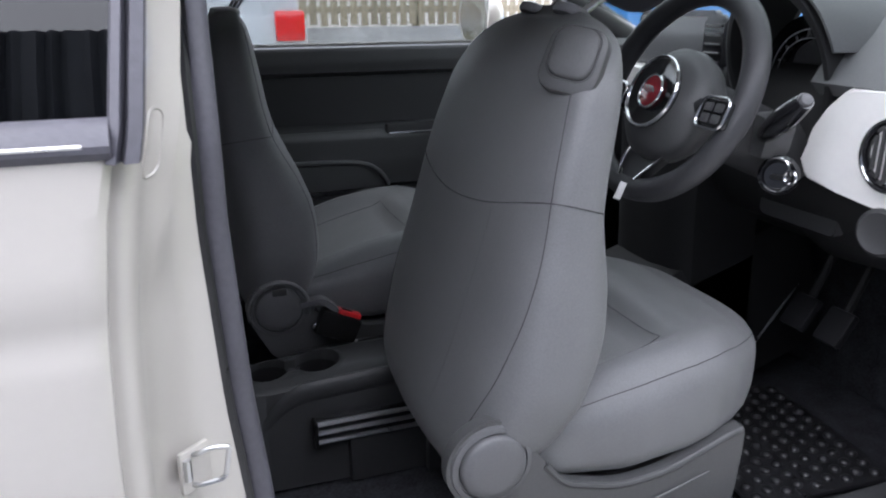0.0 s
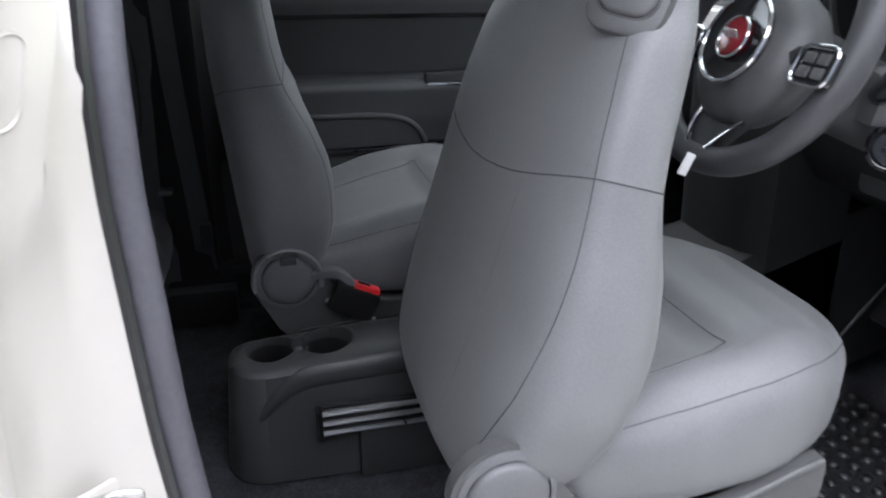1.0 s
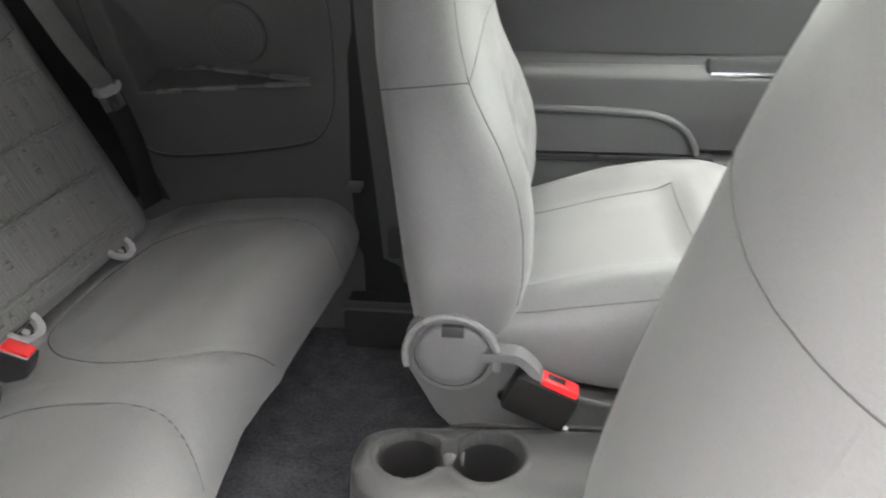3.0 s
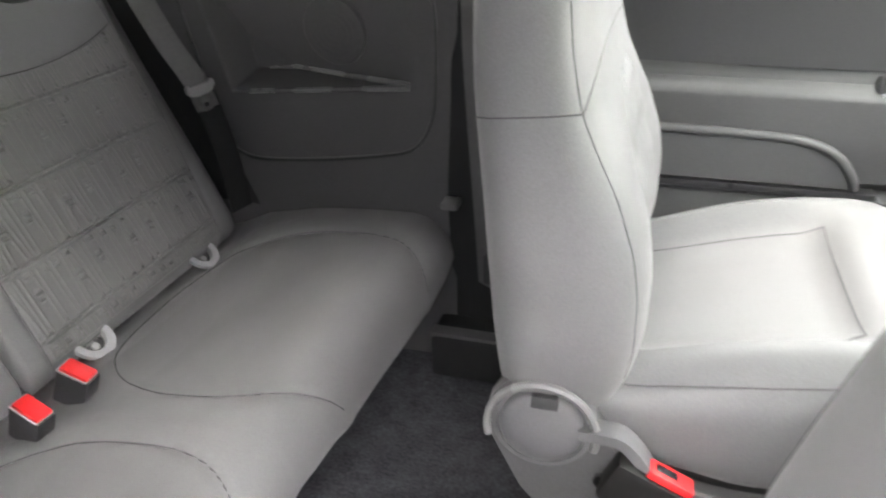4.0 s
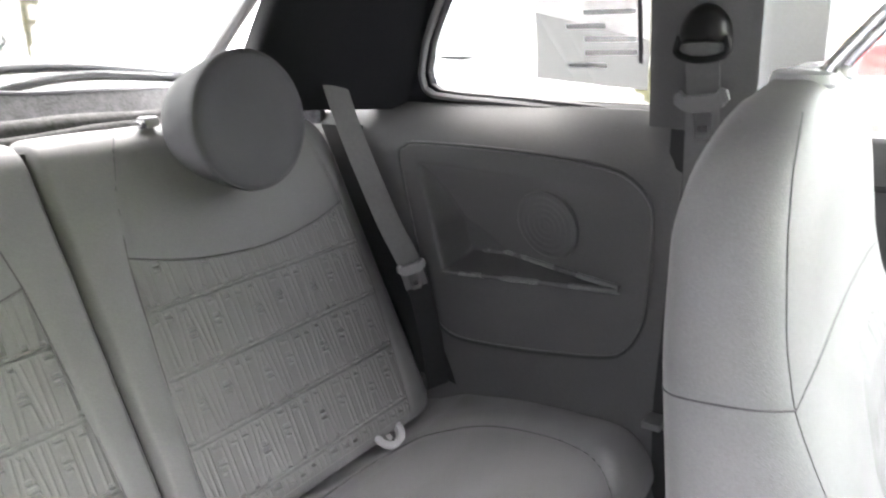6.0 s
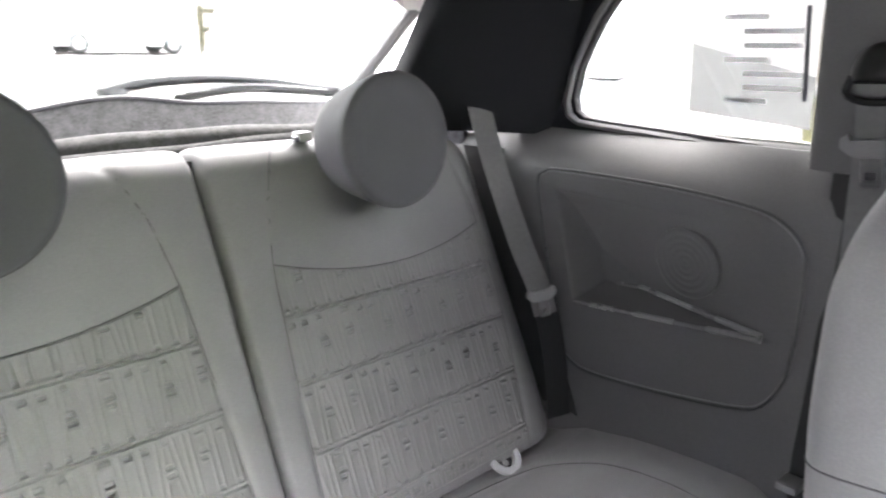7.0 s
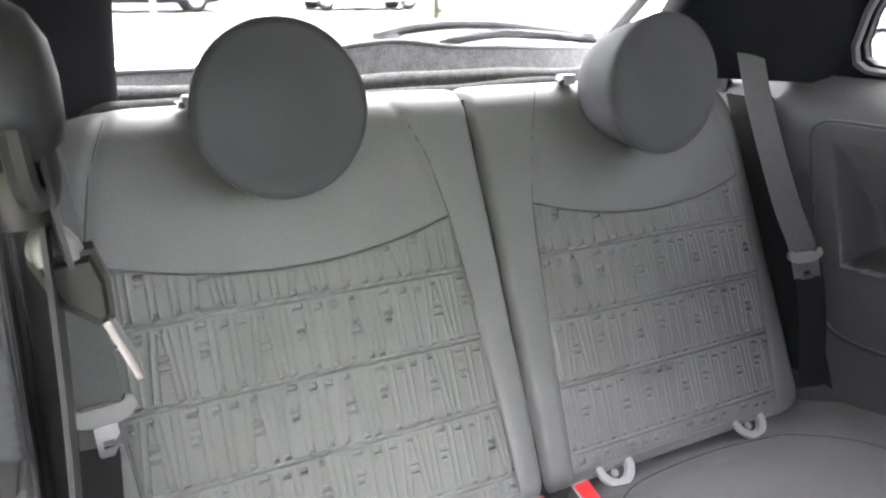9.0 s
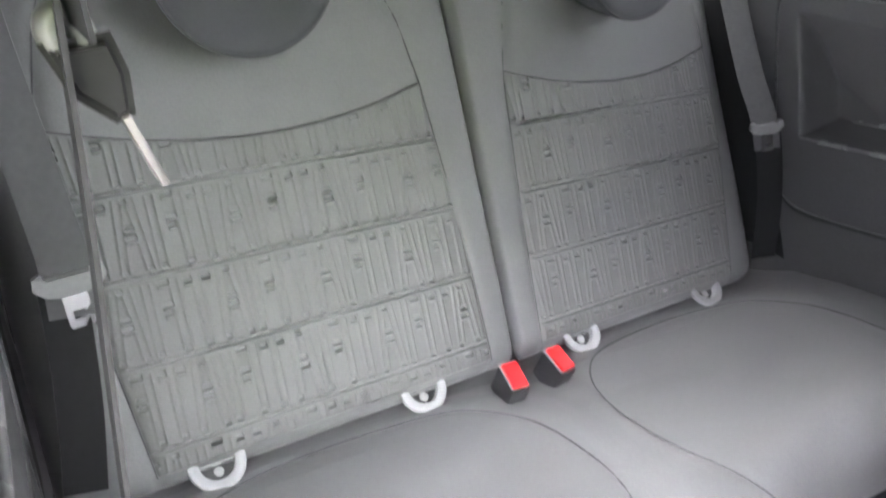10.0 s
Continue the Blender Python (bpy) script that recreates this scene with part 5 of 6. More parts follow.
def door_y(x, z):
    y = 0.684
    y -= soft(z, ((0.33, 0.035), (0.66, 0.040), (0.698, 0.034), (0.704, 0.0), (0.712, 0.0), (0.72, 0.018), (0.80, 0.030), (0.855, 0.034), (0.875, 0.016), (0.89, -0.012), (1.02, -0.014), (1.035, 0.006), (1.06, 0.012), (1.09, 0.010), (1.112, -0.004)))
    return y


rows_ = [[(x, door_y(x, z), z) for x in np.linspace(0.535, 1.60, 40)] for z in np.concatenate((np.linspace(0.36, 0.66, 10), np.linspace(0.67, 1.098, 88)))]
trim = part("door_trim", solid(rows_, (0, 0.03, 0)), PLASTIC_GREY, door, "dark grained door trim")
rows_ = [[(x, 0.694 - 0.003 * math.sin(8 * x), z) for x in np.linspace(0.54, 1.30, 14)] for z in np.linspace(0.892, 1.022 , 8)]
part("cloth_inset", solid(rows_, (0, 0.01, 0)), PLASTIC, trim, "black inset panel")
part("window_ledge", solid([[(x, y, z) for x in np.linspace(0.535, 1.60, 12)] for y, z in ((0.675, 1.070), (0.676, 1.086), (0.682, 1.097), (0.71, 1.100), (0.735, 1.094))], (0, 0.0, -0.012)), RUBBER, door, "grey rubber window ledge")
pad = [(0.56, 0.716)] + [(0.56, 0.798), (0.75, 0.802), (0.92, 0.799), (0.985, 0.790), (1.025, 0.768), (1.048, 0.735), (1.052, 0.716)]
arc = curve([(x, 0.0, z) for x, z in pad[1:]], 40)
part("armrest_pad", prism([(0.56, 0.668, 0.716)] + [(p.x, 0.668, p.z) for p in arc], (0, -0.024, 0)), PLASTIC_GREY, trim, "padded armrest with a curved end")
part("armrest_roll", tube([(p.x, 0.646, p.z - 0.006) for p in arc[1:-2]], 0.008, 10), PLASTIC_GREY, trim, "rolled armrest edge")
part("pocket_slot", box((0.82, 0.652, 0.7075), (0.53, 0.03, 0.010), 0.002), RUBBER_BLACK, trim)
part("pocket_lip", tube([(0.56, 0.646, 0.698), (1.09, 0.646, 0.702)], 0.004, 8), PLASTIC_MID, trim)
part("pull_recess", box((1.15, 0.667, 0.877), (0.19, 0.02, 0.030), 0.006), PLASTIC, trim)
part("door_pull", box((1.15, 0.655, 0.8645), (0.18, 0.012, 0.008), 0.003), CHROME, trim, "slim chrome door pull")
part("door_skin", solid([[(x, 0.80 - 0.03 * abs(z - 0.8), z) for x in np.linspace(0.52, 1.62, 6)] for z in np.linspace(0.28, 1.105, 8)], (0, -0.02, 0)), PAINT, door)
pane = part("door_glass", solid([[(x + 0.1 * (1.4 - z), 0.715 - 0.35 * (z - 1.11), z) for x in np.linspace(0.54, 1.35, 6)] for z in np.linspace(1.085, 1.40, 4)], (0, 0.004, 0)), glass("door_window_glass", (0.6, 0.62, 0.62)), door)
pane.visible_shadow = False
mirror = thing("door_mirror", "pearl white door mirror outside the passenger window", "mirror", (1.43, 0.86, 1.16))
bm = spun(((0.0, 0.05), (0.05, 0.045), (0.085, 0.02), (0.1, -0.01), (0.1, -0.035), (0.09, -0.038), (0.088, -0.03), (0.0, -0.03)), (1.445, 0.90, 1.17), (1, 0.1, 0), 32)
part("mirror_shell", bm, PAINT, mirror)
part("mirror_glass", spun(((0.0, 0.0), (0.086, 0.0), (0.086, 0.003), (0.0, 0.003)), (1.410, 0.897, 1.17), (-1, -0.1, 0), 32), CHROME, mirror)
part("mirror_stalk", tube([(1.46, 0.74, 1.10), (1.46, 0.83, 1.13)], 0.025, 10), GLOSS_BLACK, mirror)

# ---- dashboard and steering wheel ----
DASH_GREY = mat("grey_dash_grain", (0.10, 0.103, 0.105), 0.6, grain=(0.4, 700), spread=0.1, scale=8)
dash = thing("dashboard", "dark dashboard with a gloss white fascia and round vents", "dashboard", (1.65, 0, 0.8))
rows_ = [[(x, y, z) for y in np.linspace(-0.66, 0.66, 21)] for x, z in ((1.70, 0.775), (1.64, 0.785), (1.565, 0.815), (1.50, 0.90), (1.462, 1.0), (1.475, 1.075), (1.51, 1.115), (1.58, 1.125), (1.70, 1.105), (1.86, 1.06))]
part("dash_body", solid(rows_, (0.10, 0, -0.05)), DEEP_BLACK, dash, "black grained dash moulding")
pad = [[(x, y, z + 0.20 * (y + 0.69) * (x - 1.44) / 0.14) for y in np.linspace(-0.69, -0.435, 14)] for x, z in ((1.440, 1.094), (1.455, 1.112), (1.485, 1.134), (1.53, 1.156), (1.575, 1.166), (1.62, 1.150))]
part("dash_pad", solid(pad, (0.02, 0, -0.02)), DASH_GREY, dash, "grey padded dash top beside the hood")
fas = [(-0.68, 0.924), (-0.60, 0.928), (-0.52, 0.937), (-0.455, 0.946), (-0.446, 0.955), (-0.444, 0.975), (-0.446, 1.005), (-0.452, 1.025), (-0.475, 1.060), (-0.503, 1.086), (-0.520, 1.096), (-0.60, 1.094), (-0.68, 1.088)]
part("fascia_panel", prism([(1.462, y, z) for y, z in fas], (-0.028, 0, 0), 0.008, 3), DASH_WHITE, dash, "gloss white fascia panel")
fas2 = [(-0.16, 1.035), (0.6, 1.02), (0.62, 1.04), (0.6, 1.085), (-0.16, 1.09)]
part("fascia_panel", prism([(1.462, y, z) for y, z in fas2], (-0.028, 0, 0), 0.008, 3), DASH_WHITE, dash, "gloss white fascia panel")
for y in (-0.612, 0.52):
    vent = part("air_vent", spun(((0.0, 0.0), (0.046, 0.0), (0.05, 0.006), (0.053, 0.010), (0.050, 0.014), (0.045, 0.012), (0.043, 0.002), (0.0, 0.001)), (1.437, y, 1.01), (-1, 0, 0), 36), GLOSS_BLACK, dash, "round black air vent")
    part("vent_ring", tube([(1.424, y + 0.051 * math.cos(a), 1.01 + 0.051 * math.sin(a)) for a in np.linspace(0, 6.2832, 41)[:-1]], 0.003, 6, closed=True), CHROME, vent)
    for k in range(-3, 4):
        w = math.sqrt(max(0.0001, 0.041 ** 2 - (k * 0.011) ** 2))
        part("slat", box((1.430, y + k * 0.011, 1.01), (0.016, 0.003, 2 * w), 0.0008, (0, 0, 20)), PLASTIC, vent)
binnacle = thing("instrument_binnacle", "round hooded instrument binnacle behind the wheel", "instrument cluster", (1.5, -0.36, 1.1))
HOOD_Y, HOOD_Z = -0.356, 1.105
hood = [[(1.44 + 0.12 * (1 - u) - 0.04 * math.sin(a), HOOD_Y + (0.102 + 0.010 * u) * math.cos(a), HOOD_Z + (0.125 + 0.012 * u) * math.sin(a)) for a in np.linspace(-0.6, 3.74, 30)] for u in np.linspace(0, 1, 6)]
part("hood", solid(hood, lambda p: Vector((0, (p.y - HOOD_Y) * -0.08, (p.z - HOOD_Z) * -0.08))), DEEP_BLACK, binnacle)
cover = [[(1.446 + 0.16 * (1 - u) - 0.04 * math.sin(a), HOOD_Y + (0.109 + 0.010 * u) * math.cos(a) * (1 + 0.25 * (1 - u)), HOOD_Z + (0.132 + 0.012 * u) * math.sin(a)) for a in np.linspace(-0.3, 2.9, 30)] for u in np.linspace(0, 1, 6)]
part("hood_cover", solid(cover, lambda p: Vector((0, (p.y - HOOD_Y) * 0.03, (p.z - HOOD_Z) * 0.03))), DASH_GREY, binnacle, "grey padded hood")
part("dial_face", spun(((0.0, 0.0), (0.098, 0.0), (0.098, 0.004), (0.0, 0.004)), (1.512, HOOD_Y, 1.095), (-1, 0, 0.0), 40), GLOSS_BLACK, binnacle, "dark glossy dial")
for r in (0.080, 0.066):
    part("dial_ring", tube([(1.498, HOOD_Y - 0.012 + r * math.cos(a), 1.090 + r * math.sin(a)) for a in np.linspace(0, 6.2832, 49)[:-1]], 0.0022, 6, closed=True), CHROME, binnacle)
for k in range(14):
    a = radians(220 - 20 * k)
    part("dial_mark", box((1.503, HOOD_Y - 0.012 + 0.073 * math.cos(a), 1.090 + 0.073 * math.sin(a)), (0.002, 0.0025, 0.008), 0.0, (math.degrees(a) - 90, 0, 0)), TAG_WHITE, binnacle)
wheel = thing("steering_wheel", "black leather steering wheel with chrome trims and a round badge", "steering wheel", (1.235, -0.355, 1.07))
wc, wa = Vector((1.240, -0.355, 1.072)), Vector((-1, 0, 0.42)).normalized()
wu = Vector((0, 1, 0))
wv = wu.cross(wa) if wu.cross(wa).z > 0 else wa.cross(wu)


def on_wheel(r, ang, lift=0.0):
    r, ang, lift = float(r), float(ang), float(lift)
    return wc + r * (math.cos(radians(ang)) * wu + math.sin(radians(ang)) * wv) + wa * lift


def rim_point(a):
    """A point of the rim's middle line, its lower half flattened to fit the view."""
    return wc + 0.166 * math.cos(radians(a)) * wu + 0.166 * math.sin(radians(a)) * (0.93 if a > 180 else 1.0) * wv


part("rim", tube([rim_point(a) for a in range(0, 360, 4)], lambda u: 0.0190, 14, closed=True), LEATHER, wheel)
wc = wc - wv * 0.008 - wu * 0.022
part("hub", spun(((0.0, -0.05), (0.06, -0.05), (0.084, -0.02), (0.090, 0.0), (0.087, 0.020), (0.072, 0.036), (0.04, 0.046), (0.0, 0.047)), wc + wv * -0.008, wa, 48), PLASTIC_GREY, wheel, "domed airbag hub")
badge = part("badge", spun(((0.0, 0.0), (0.054, 0.0), (0.056, 0.004), (0.054, 0.008), (0.050, 0.006), (0.0, 0.006)), on_wheel(0.0, 0, 0.042), wa, 36), GLOSS_BLACK, wheel)
part("badge_ring", tube([on_wheel(0.0, 0, 0.050) + 0.055 * (math.cos(radians(a)) * wu + math.sin(radians(a)) * wv) for a in range(0, 360, 10)], 0.003, 6, closed=True), CHROME, badge)
part("badge_disc", spun(((0.0, 0.0), (0.025, 0.0), (0.026, 0.003), (0.022, 0.005), (0.0, 0.006)), on_wheel(0.0, 0, 0.048), wa, 28), BADGE_RED, badge, "red enamel disc")
part("badge_rim", tube([on_wheel(0.0, 0, 0.052) + 0.0255 * (math.cos(radians(a)) * wu + math.sin(radians(a)) * wv) for a in range(0, 360, 12)], 0.002, 6, closed=True), CHROME, badge)
for k in range(4):
    part("badge_bar", box(on_wheel(0.0, 0, 0.0545) + wu * (k - 1.5) * 0.007, (0.002, 0.0028, 0.018), 0.0005, (0, -22.8, 0)), CHROME, badge)
for a0 in (182, -2):
    pts = [on_wheel(r, a0, 0.012 - 0.012 * (r - 0.07) / 0.11) for r in np.linspace(0.07, 0.178 if a0 < 0 else 0.140, 8)]
    part("spoke", tube(pts, lambda u: 0.020 - 0.006 * math.sin(math.pi * u), 10), DEEP_BLACK, wheel)
# lower spoke: a dark plate inside a chrome line
plate_ = [(0.046, -0.070), (0.054, -0.112), (0.042, -0.137), (0.018, -0.145), (-0.008, -0.120), (-0.040, -0.086), (-0.020, -0.060)]
part("lower_spoke", prism([wc + wu * x + wv * z + wa * 0.010 for x, z in plate_], wa * -0.018, 0.003), PLASTIC, wheel, "black lower spoke")
part("spoke_trim", tube(curve([wc + wu * x + wv * z + wa * 0.012 for x, z in plate_[:6]], 40), 0.0026, 8), CHROME, wheel)
part("spoke_trim", tube([wc + wu * x + wv * z + wa * 0.012 for x, z in ((-0.066, -0.060), (-0.078, -0.044))], 0.0026, 8), CHROME, wheel)
for a0 in (200, 340):
    bm = box((0, 0, 0), (0.052, 0.040, 0.014), 0.006)
    R = Matrix((wu, wv, wa)).transposed().to_4x4()
    bmesh.ops.transform(bm, matrix=Matrix.Translation((on_wheel(0.124, 180 if a0 == 200 else 0, 0.022) - wv * 0.010)) @ R, verts=bm.verts)
    pod = part("switch_pod", bm, GLOSS_BLACK, wheel)
    s_ = -1 if a0 == 200 else 1
    cc = on_wheel(0.124, 180 if a0 == 200 else 0, 0.030) - wv * 0.010
    part("pod_trim", tube([cc + wu * x + wv * z for x, z in rounded(-0.028, 0.028, -0.022, 0.022, 0.012, 5)], 0.0022, 6, closed=True), CHROME, pod)
    for dx in (-0.011, 0.011):
        for dz in (-0.008, 0.008):
            bm = box((0, 0, 0), (0.015, 0.012, 0.005), 0.002)
            bmesh.ops.transform(bm, matrix=Matrix.Translation(cc + wu * dx + wv * dz) @ R, verts=bm.verts)
            part("switch", bm, PLASTIC_GREY, pod)
part("column", tube([wc + wa * -0.04, wc + wa * -0.26], 0.055, 16), PLASTIC, wheel)
stalk = thing("column_stalk", "black indicator stalk beside the steering column", "stalk", (1.34, -0.45, 1.02))
part("lever", tube(curve([(1.372, -0.425, 1.005), (1.352, -0.452, 1.022), (1.338, -0.498, 1.052), (1.330, -0.540, 1.082)], 24), lambda u: 0.007 + 0.0115 * math.sin(math.pi * min(1, max(0, u * 1.04 - 0.16))) ** 0.7, 14), GLOSS_BLACK, stalk, "glossy black lever swelling towards its tip")
part("lever_end", spun(((0.0, -0.006), (0.0085, -0.005), (0.0105, 0.002), (0.008, 0.008), (0.0, 0.010)), (1.330, -0.538, 1.081), (-0.25, -0.8, 0.5), 20), PLASTIC_MID, stalk, "grey lever button")
part("stalk_boot", box((1.375, -0.435, 1.015), (0.06, 0.050, 0.070), 0.018, (12, 0, 0)), PLASTIC_GREY, stalk)
part("ignition_barrel", spun(((0.0, 0.0), (0.03, 0.0), (0.031, 0.01), (0.026, 0.016), (0.022, 0.014), (0.02, 0.02), (0.0, 0.02)), (1.385, -0.455, 0.955), (-0.7, -0.6, 0.1), 28), GLOSS_BLACK, stalk)
key = part("key_blade", box((1.365, -0.478, 0.957), (0.010, 0.030, 0.008), 0.003, (0, 0, 25)), DEEP_BLACK, stalk)
part("key_ring", tube([(1.362, -0.500 + 0.011 * math.cos(a), 0.962 + 0.011 * math.sin(a)) for a in np.linspace(0, 6.2832, 19)[:-1]], 0.0022, 6, closed=True), CHROME, key)
part("ignition_ring", tube([(1.372 + 0.02 * math.sin(a) * 0.5, -0.462 - 0.02 * math.sin(a) * 0.9, 0.957 + 0.027 * math.cos(a)) for a in np.linspace(0, 6.2832, 31)[:-1]], 0.0022, 6, closed=True), CHROME, stalk)
screen = thing("touch_screen", "dark upright media screen on the dashboard", "screen", (1.5, 0.0, 1.12))
part("screen_case", prism([(1.49, y, z) for y, z in rounded(-0.140, 0.112, 1.062, 1.196, 0.015)], (0.02, 0, 0), 0.004), GLOSS_BLACK, screen)
part("screen_glass", prism([(1.487, y, z) for y, z in rounded(-0.128, 0.100, 1.074, 1.184, 0.006)], (0.002, 0, 0)), SCREEN, screen)
vent = part("centre_vent", prism([(1.470, y, z) for y, z in rounded(-0.205, -0.150, 1.085, 1.190, 0.014)], (-0.014, 0, 0), 0.004), GLOSS_BLACK, dash, "upright black centre vent")
for k in range(5):
    part("vent_slat", box((1.456, -0.1775, 1.105 + 0.016 * k), (0.008, 0.040, 0.003), 0.0008, (0, 25, 0)), PLASTIC_MID, vent)
knee = [[(1.54 + 0.10 * v ** 2 + 0.16 * max(0, (y + 0.36) / 0.2) ** 2, y, 0.90 - 0.145 * v + 0.05 * max(0, (y + 0.40) / 0.2) ** 2 * v - 0.10 * (y + 0.36) * v) for y in np.linspace(-0.62, -0.20, 16)] for v in np.linspace(0, 1, 10)]
part("knee_panel", solid(knee, (0.05, 0, 0)), DEEP_BLACK, dash, "black knee panel under the column")
part("knee_flap", prism([(1.530, y, z) for y, z in rounded(-0.448, -0.27, 0.832, 0.868, 0.008)], (0.02, 0, 0), 0.003), PLASTIC, dash)
stack = [[(1.43 + 0.02 * v + 0.05 * (abs(y) / 0.13) ** 4, y - 0.01, 0.98 - 0.46 * v) for y in np.linspace(-0.13, 0.13, 16)] for v in np.linspace(0, 1, 10)]
part("centre_column", solid(stack, (0.16, 0, 0)), DEEP_BLACK, dash, "black moulded centre running down to the floor")
# round light-switch dial at the driver's end of the dash
part("dash_socket", spun(((0.0, 0.0), (0.035, 0.0), (0.036, 0.012), (0.03, 0.018), (0.02, 0.014), (0.0, 0.014)), (1.445, -0.605, 0.898), (-1, -0.2, 0), 28), PLASTIC, dash)
part("tunnel", box((1.5, -0.02, 0.50), (0.75, 0.24, 0.36), 0.05, (0, -18, 0)), DEEP_BLACK, car)
# steel tube put in for a bright streak along the tunnel
part("kick_strip", tube([(1.672, -0.138, 0.448), (1.735, -0.138, 0.528), (1.795, -0.138, 0.602)], lambda u: 0.0022 + 0.003 * math.sin(math.pi * u), 8), STEEL, car, "thin steel line for a bright streak on the tunnel's side")

# pedals and the studded mat in the driver's footwell
for x, y, z, w in ((1.70, -0.246, 0.590, 0.060), (1.70, -0.336, 0.592, 0.06)):
    pd = thing("pedal", "black rubber-faced foot pedal on a black arm", "pedal", (x, y, z), group="pedals")
    part("pad", box((x, y, z), (0.02, w, 0.075), 0.006, (0, 35, 0)), RUBBER_BLACK, pd)
    part("arm", tube([(x + 0.02, y, z + 0.02), (x + 0.14, y, z + 0.28)], 0.009, 8), DEEP_BLACK, pd)
floor_mat = thing("floor_mat", "black rubber mat with round studs in the footwell", "floor mat", (1.55, -0.34, 0.36))
MAT_X, MAT_Y, MAT_Z, MAT_TURN = 1.555, -0.335, 0.352, -8.0
MT = pose(MAT_X, MAT_Y, MAT_Z, 0, -4, MAT_TURN)
bm = prism([(x, y, 0) for x, y in rounded(-0.13, 0.16, -0.17, 0.19, 0.02)], (0, 0, 0.008), 0.003)
bmesh.ops.transform(bm, matrix=MT, verts=bm.verts)
sheet = part("mat_sheet", bm, RUBBER_BLACK, floor_mat)
stud_mesh = None
for i in range(9):
    for j in range(11):
        x, y = -0.112 + i * 0.031, -0.152 + j * 0.032 + (i % 2) * 0.012
        if stud_mesh is None:
            bm = spun(((0.011, 0.0), (0.011, 0.004), (0.008, 0.008), (0.003, 0.0095), (0.0, 0.0098)), (0, 0, 0), (0, 0, 1), 10)
            ob = part("stud", bm, RUBBER_BLACK, sheet, local=True)
            stud_mesh = ob.data
        else:
            ob = new("stud", stud_mesh)
            ob.parent = sheet
        ob.matrix_parent_inverse = WORLD[floor_mat].inverted()
        ob.matrix_basis = MT @ pose(x, y, 0.007)

# striker on the door jamb
striker = thing("door_striker", "bright steel door striker loop on the pillar", "striker", (0.5, -0.70, 0.82))
part("striker_plate", box((0.484, -0.712, 0.803), (0.034, 0.006, 0.044), 0.003, (0, 0, 38)), PAINT, striker)
part("striker_loop", tube(curve([(0.482, -0.706, 0.814), (0.487, -0.722, 0.8225), (0.501, -0.724, 0.827), (0.515, -0.722, 0.8235), (0.5155, -0.721, 0.817), (0.5125, -0.720, 0.800), (0.5105, -0.720, 0.793), (0.504, -0.720, 0.789), (0.484, -0.720, 0.788), (0.479, -0.706, 0.786)], 44), 0.0026, 8), STEEL, striker)
part("striker_post", tube([(0.4775, -0.722, 0.796), (0.4780, -0.722, 0.818)], 0.0040, 8), STEEL, striker)


# ---- the forecourt outside ----
WOOD = mat("weathered_fence_wood", (0.27, 0.235, 0.165), 0.85, grain=(0.6, 40), spread=0.25, scale=3, rand=0.12)
# darker than WOOD so the railing doesn't wash out in the bright yard
RAIL_WOOD = mat("darkened_railing_wood", (0.085, 0.075, 0.04), 0.9, grain=(0.6, 40), spread=0.25, scale=3)
GRASS = mat("rough_grass", (0.10, 0.13, 0.05), 0.95, grain=(0.8, 60), spread=0.4, scale=8)
DRY_GRASS = mat("dry_verge_grass", (0.055, 0.050, 0.014), 0.95, grain=(0.9, 40), spread=0.6, scale=5)
CAR_SILVER = mat("silver_car_paint", (0.55, 0.57, 0.60), 0.3, 0.3, coat=0.6)
CAR_WHITE = mat("white_car_paint", (0.8, 0.8, 0.8), 0.3, coat=0.6)
CAR_DARK = mat("dark_car_paint", (0.003, 0.0031, 0.0035), 0.5, spread=0.1, scale=2, spec=0.1)
CAR_BLUE = mat("bright_blue_paint", (0.05, 0.25, 0.65), 0.3, coat=0.6)
TAIL_RED = mat("red_lamp_lens", (0.65, 0.02, 0.02), 0.15, coat=0.8)
TYRE = mat("black_tyre", (0.02, 0.02, 0.02), 0.85)
RIM = mat("alloy_rim", (0.6, 0.6, 0.62), 0.3, 0.9)
BRICK = mat("pale_far_wall", (0.5, 0.47, 0.43), 0.9, grain=(0.5, 20), spread=0.2, scale=2)


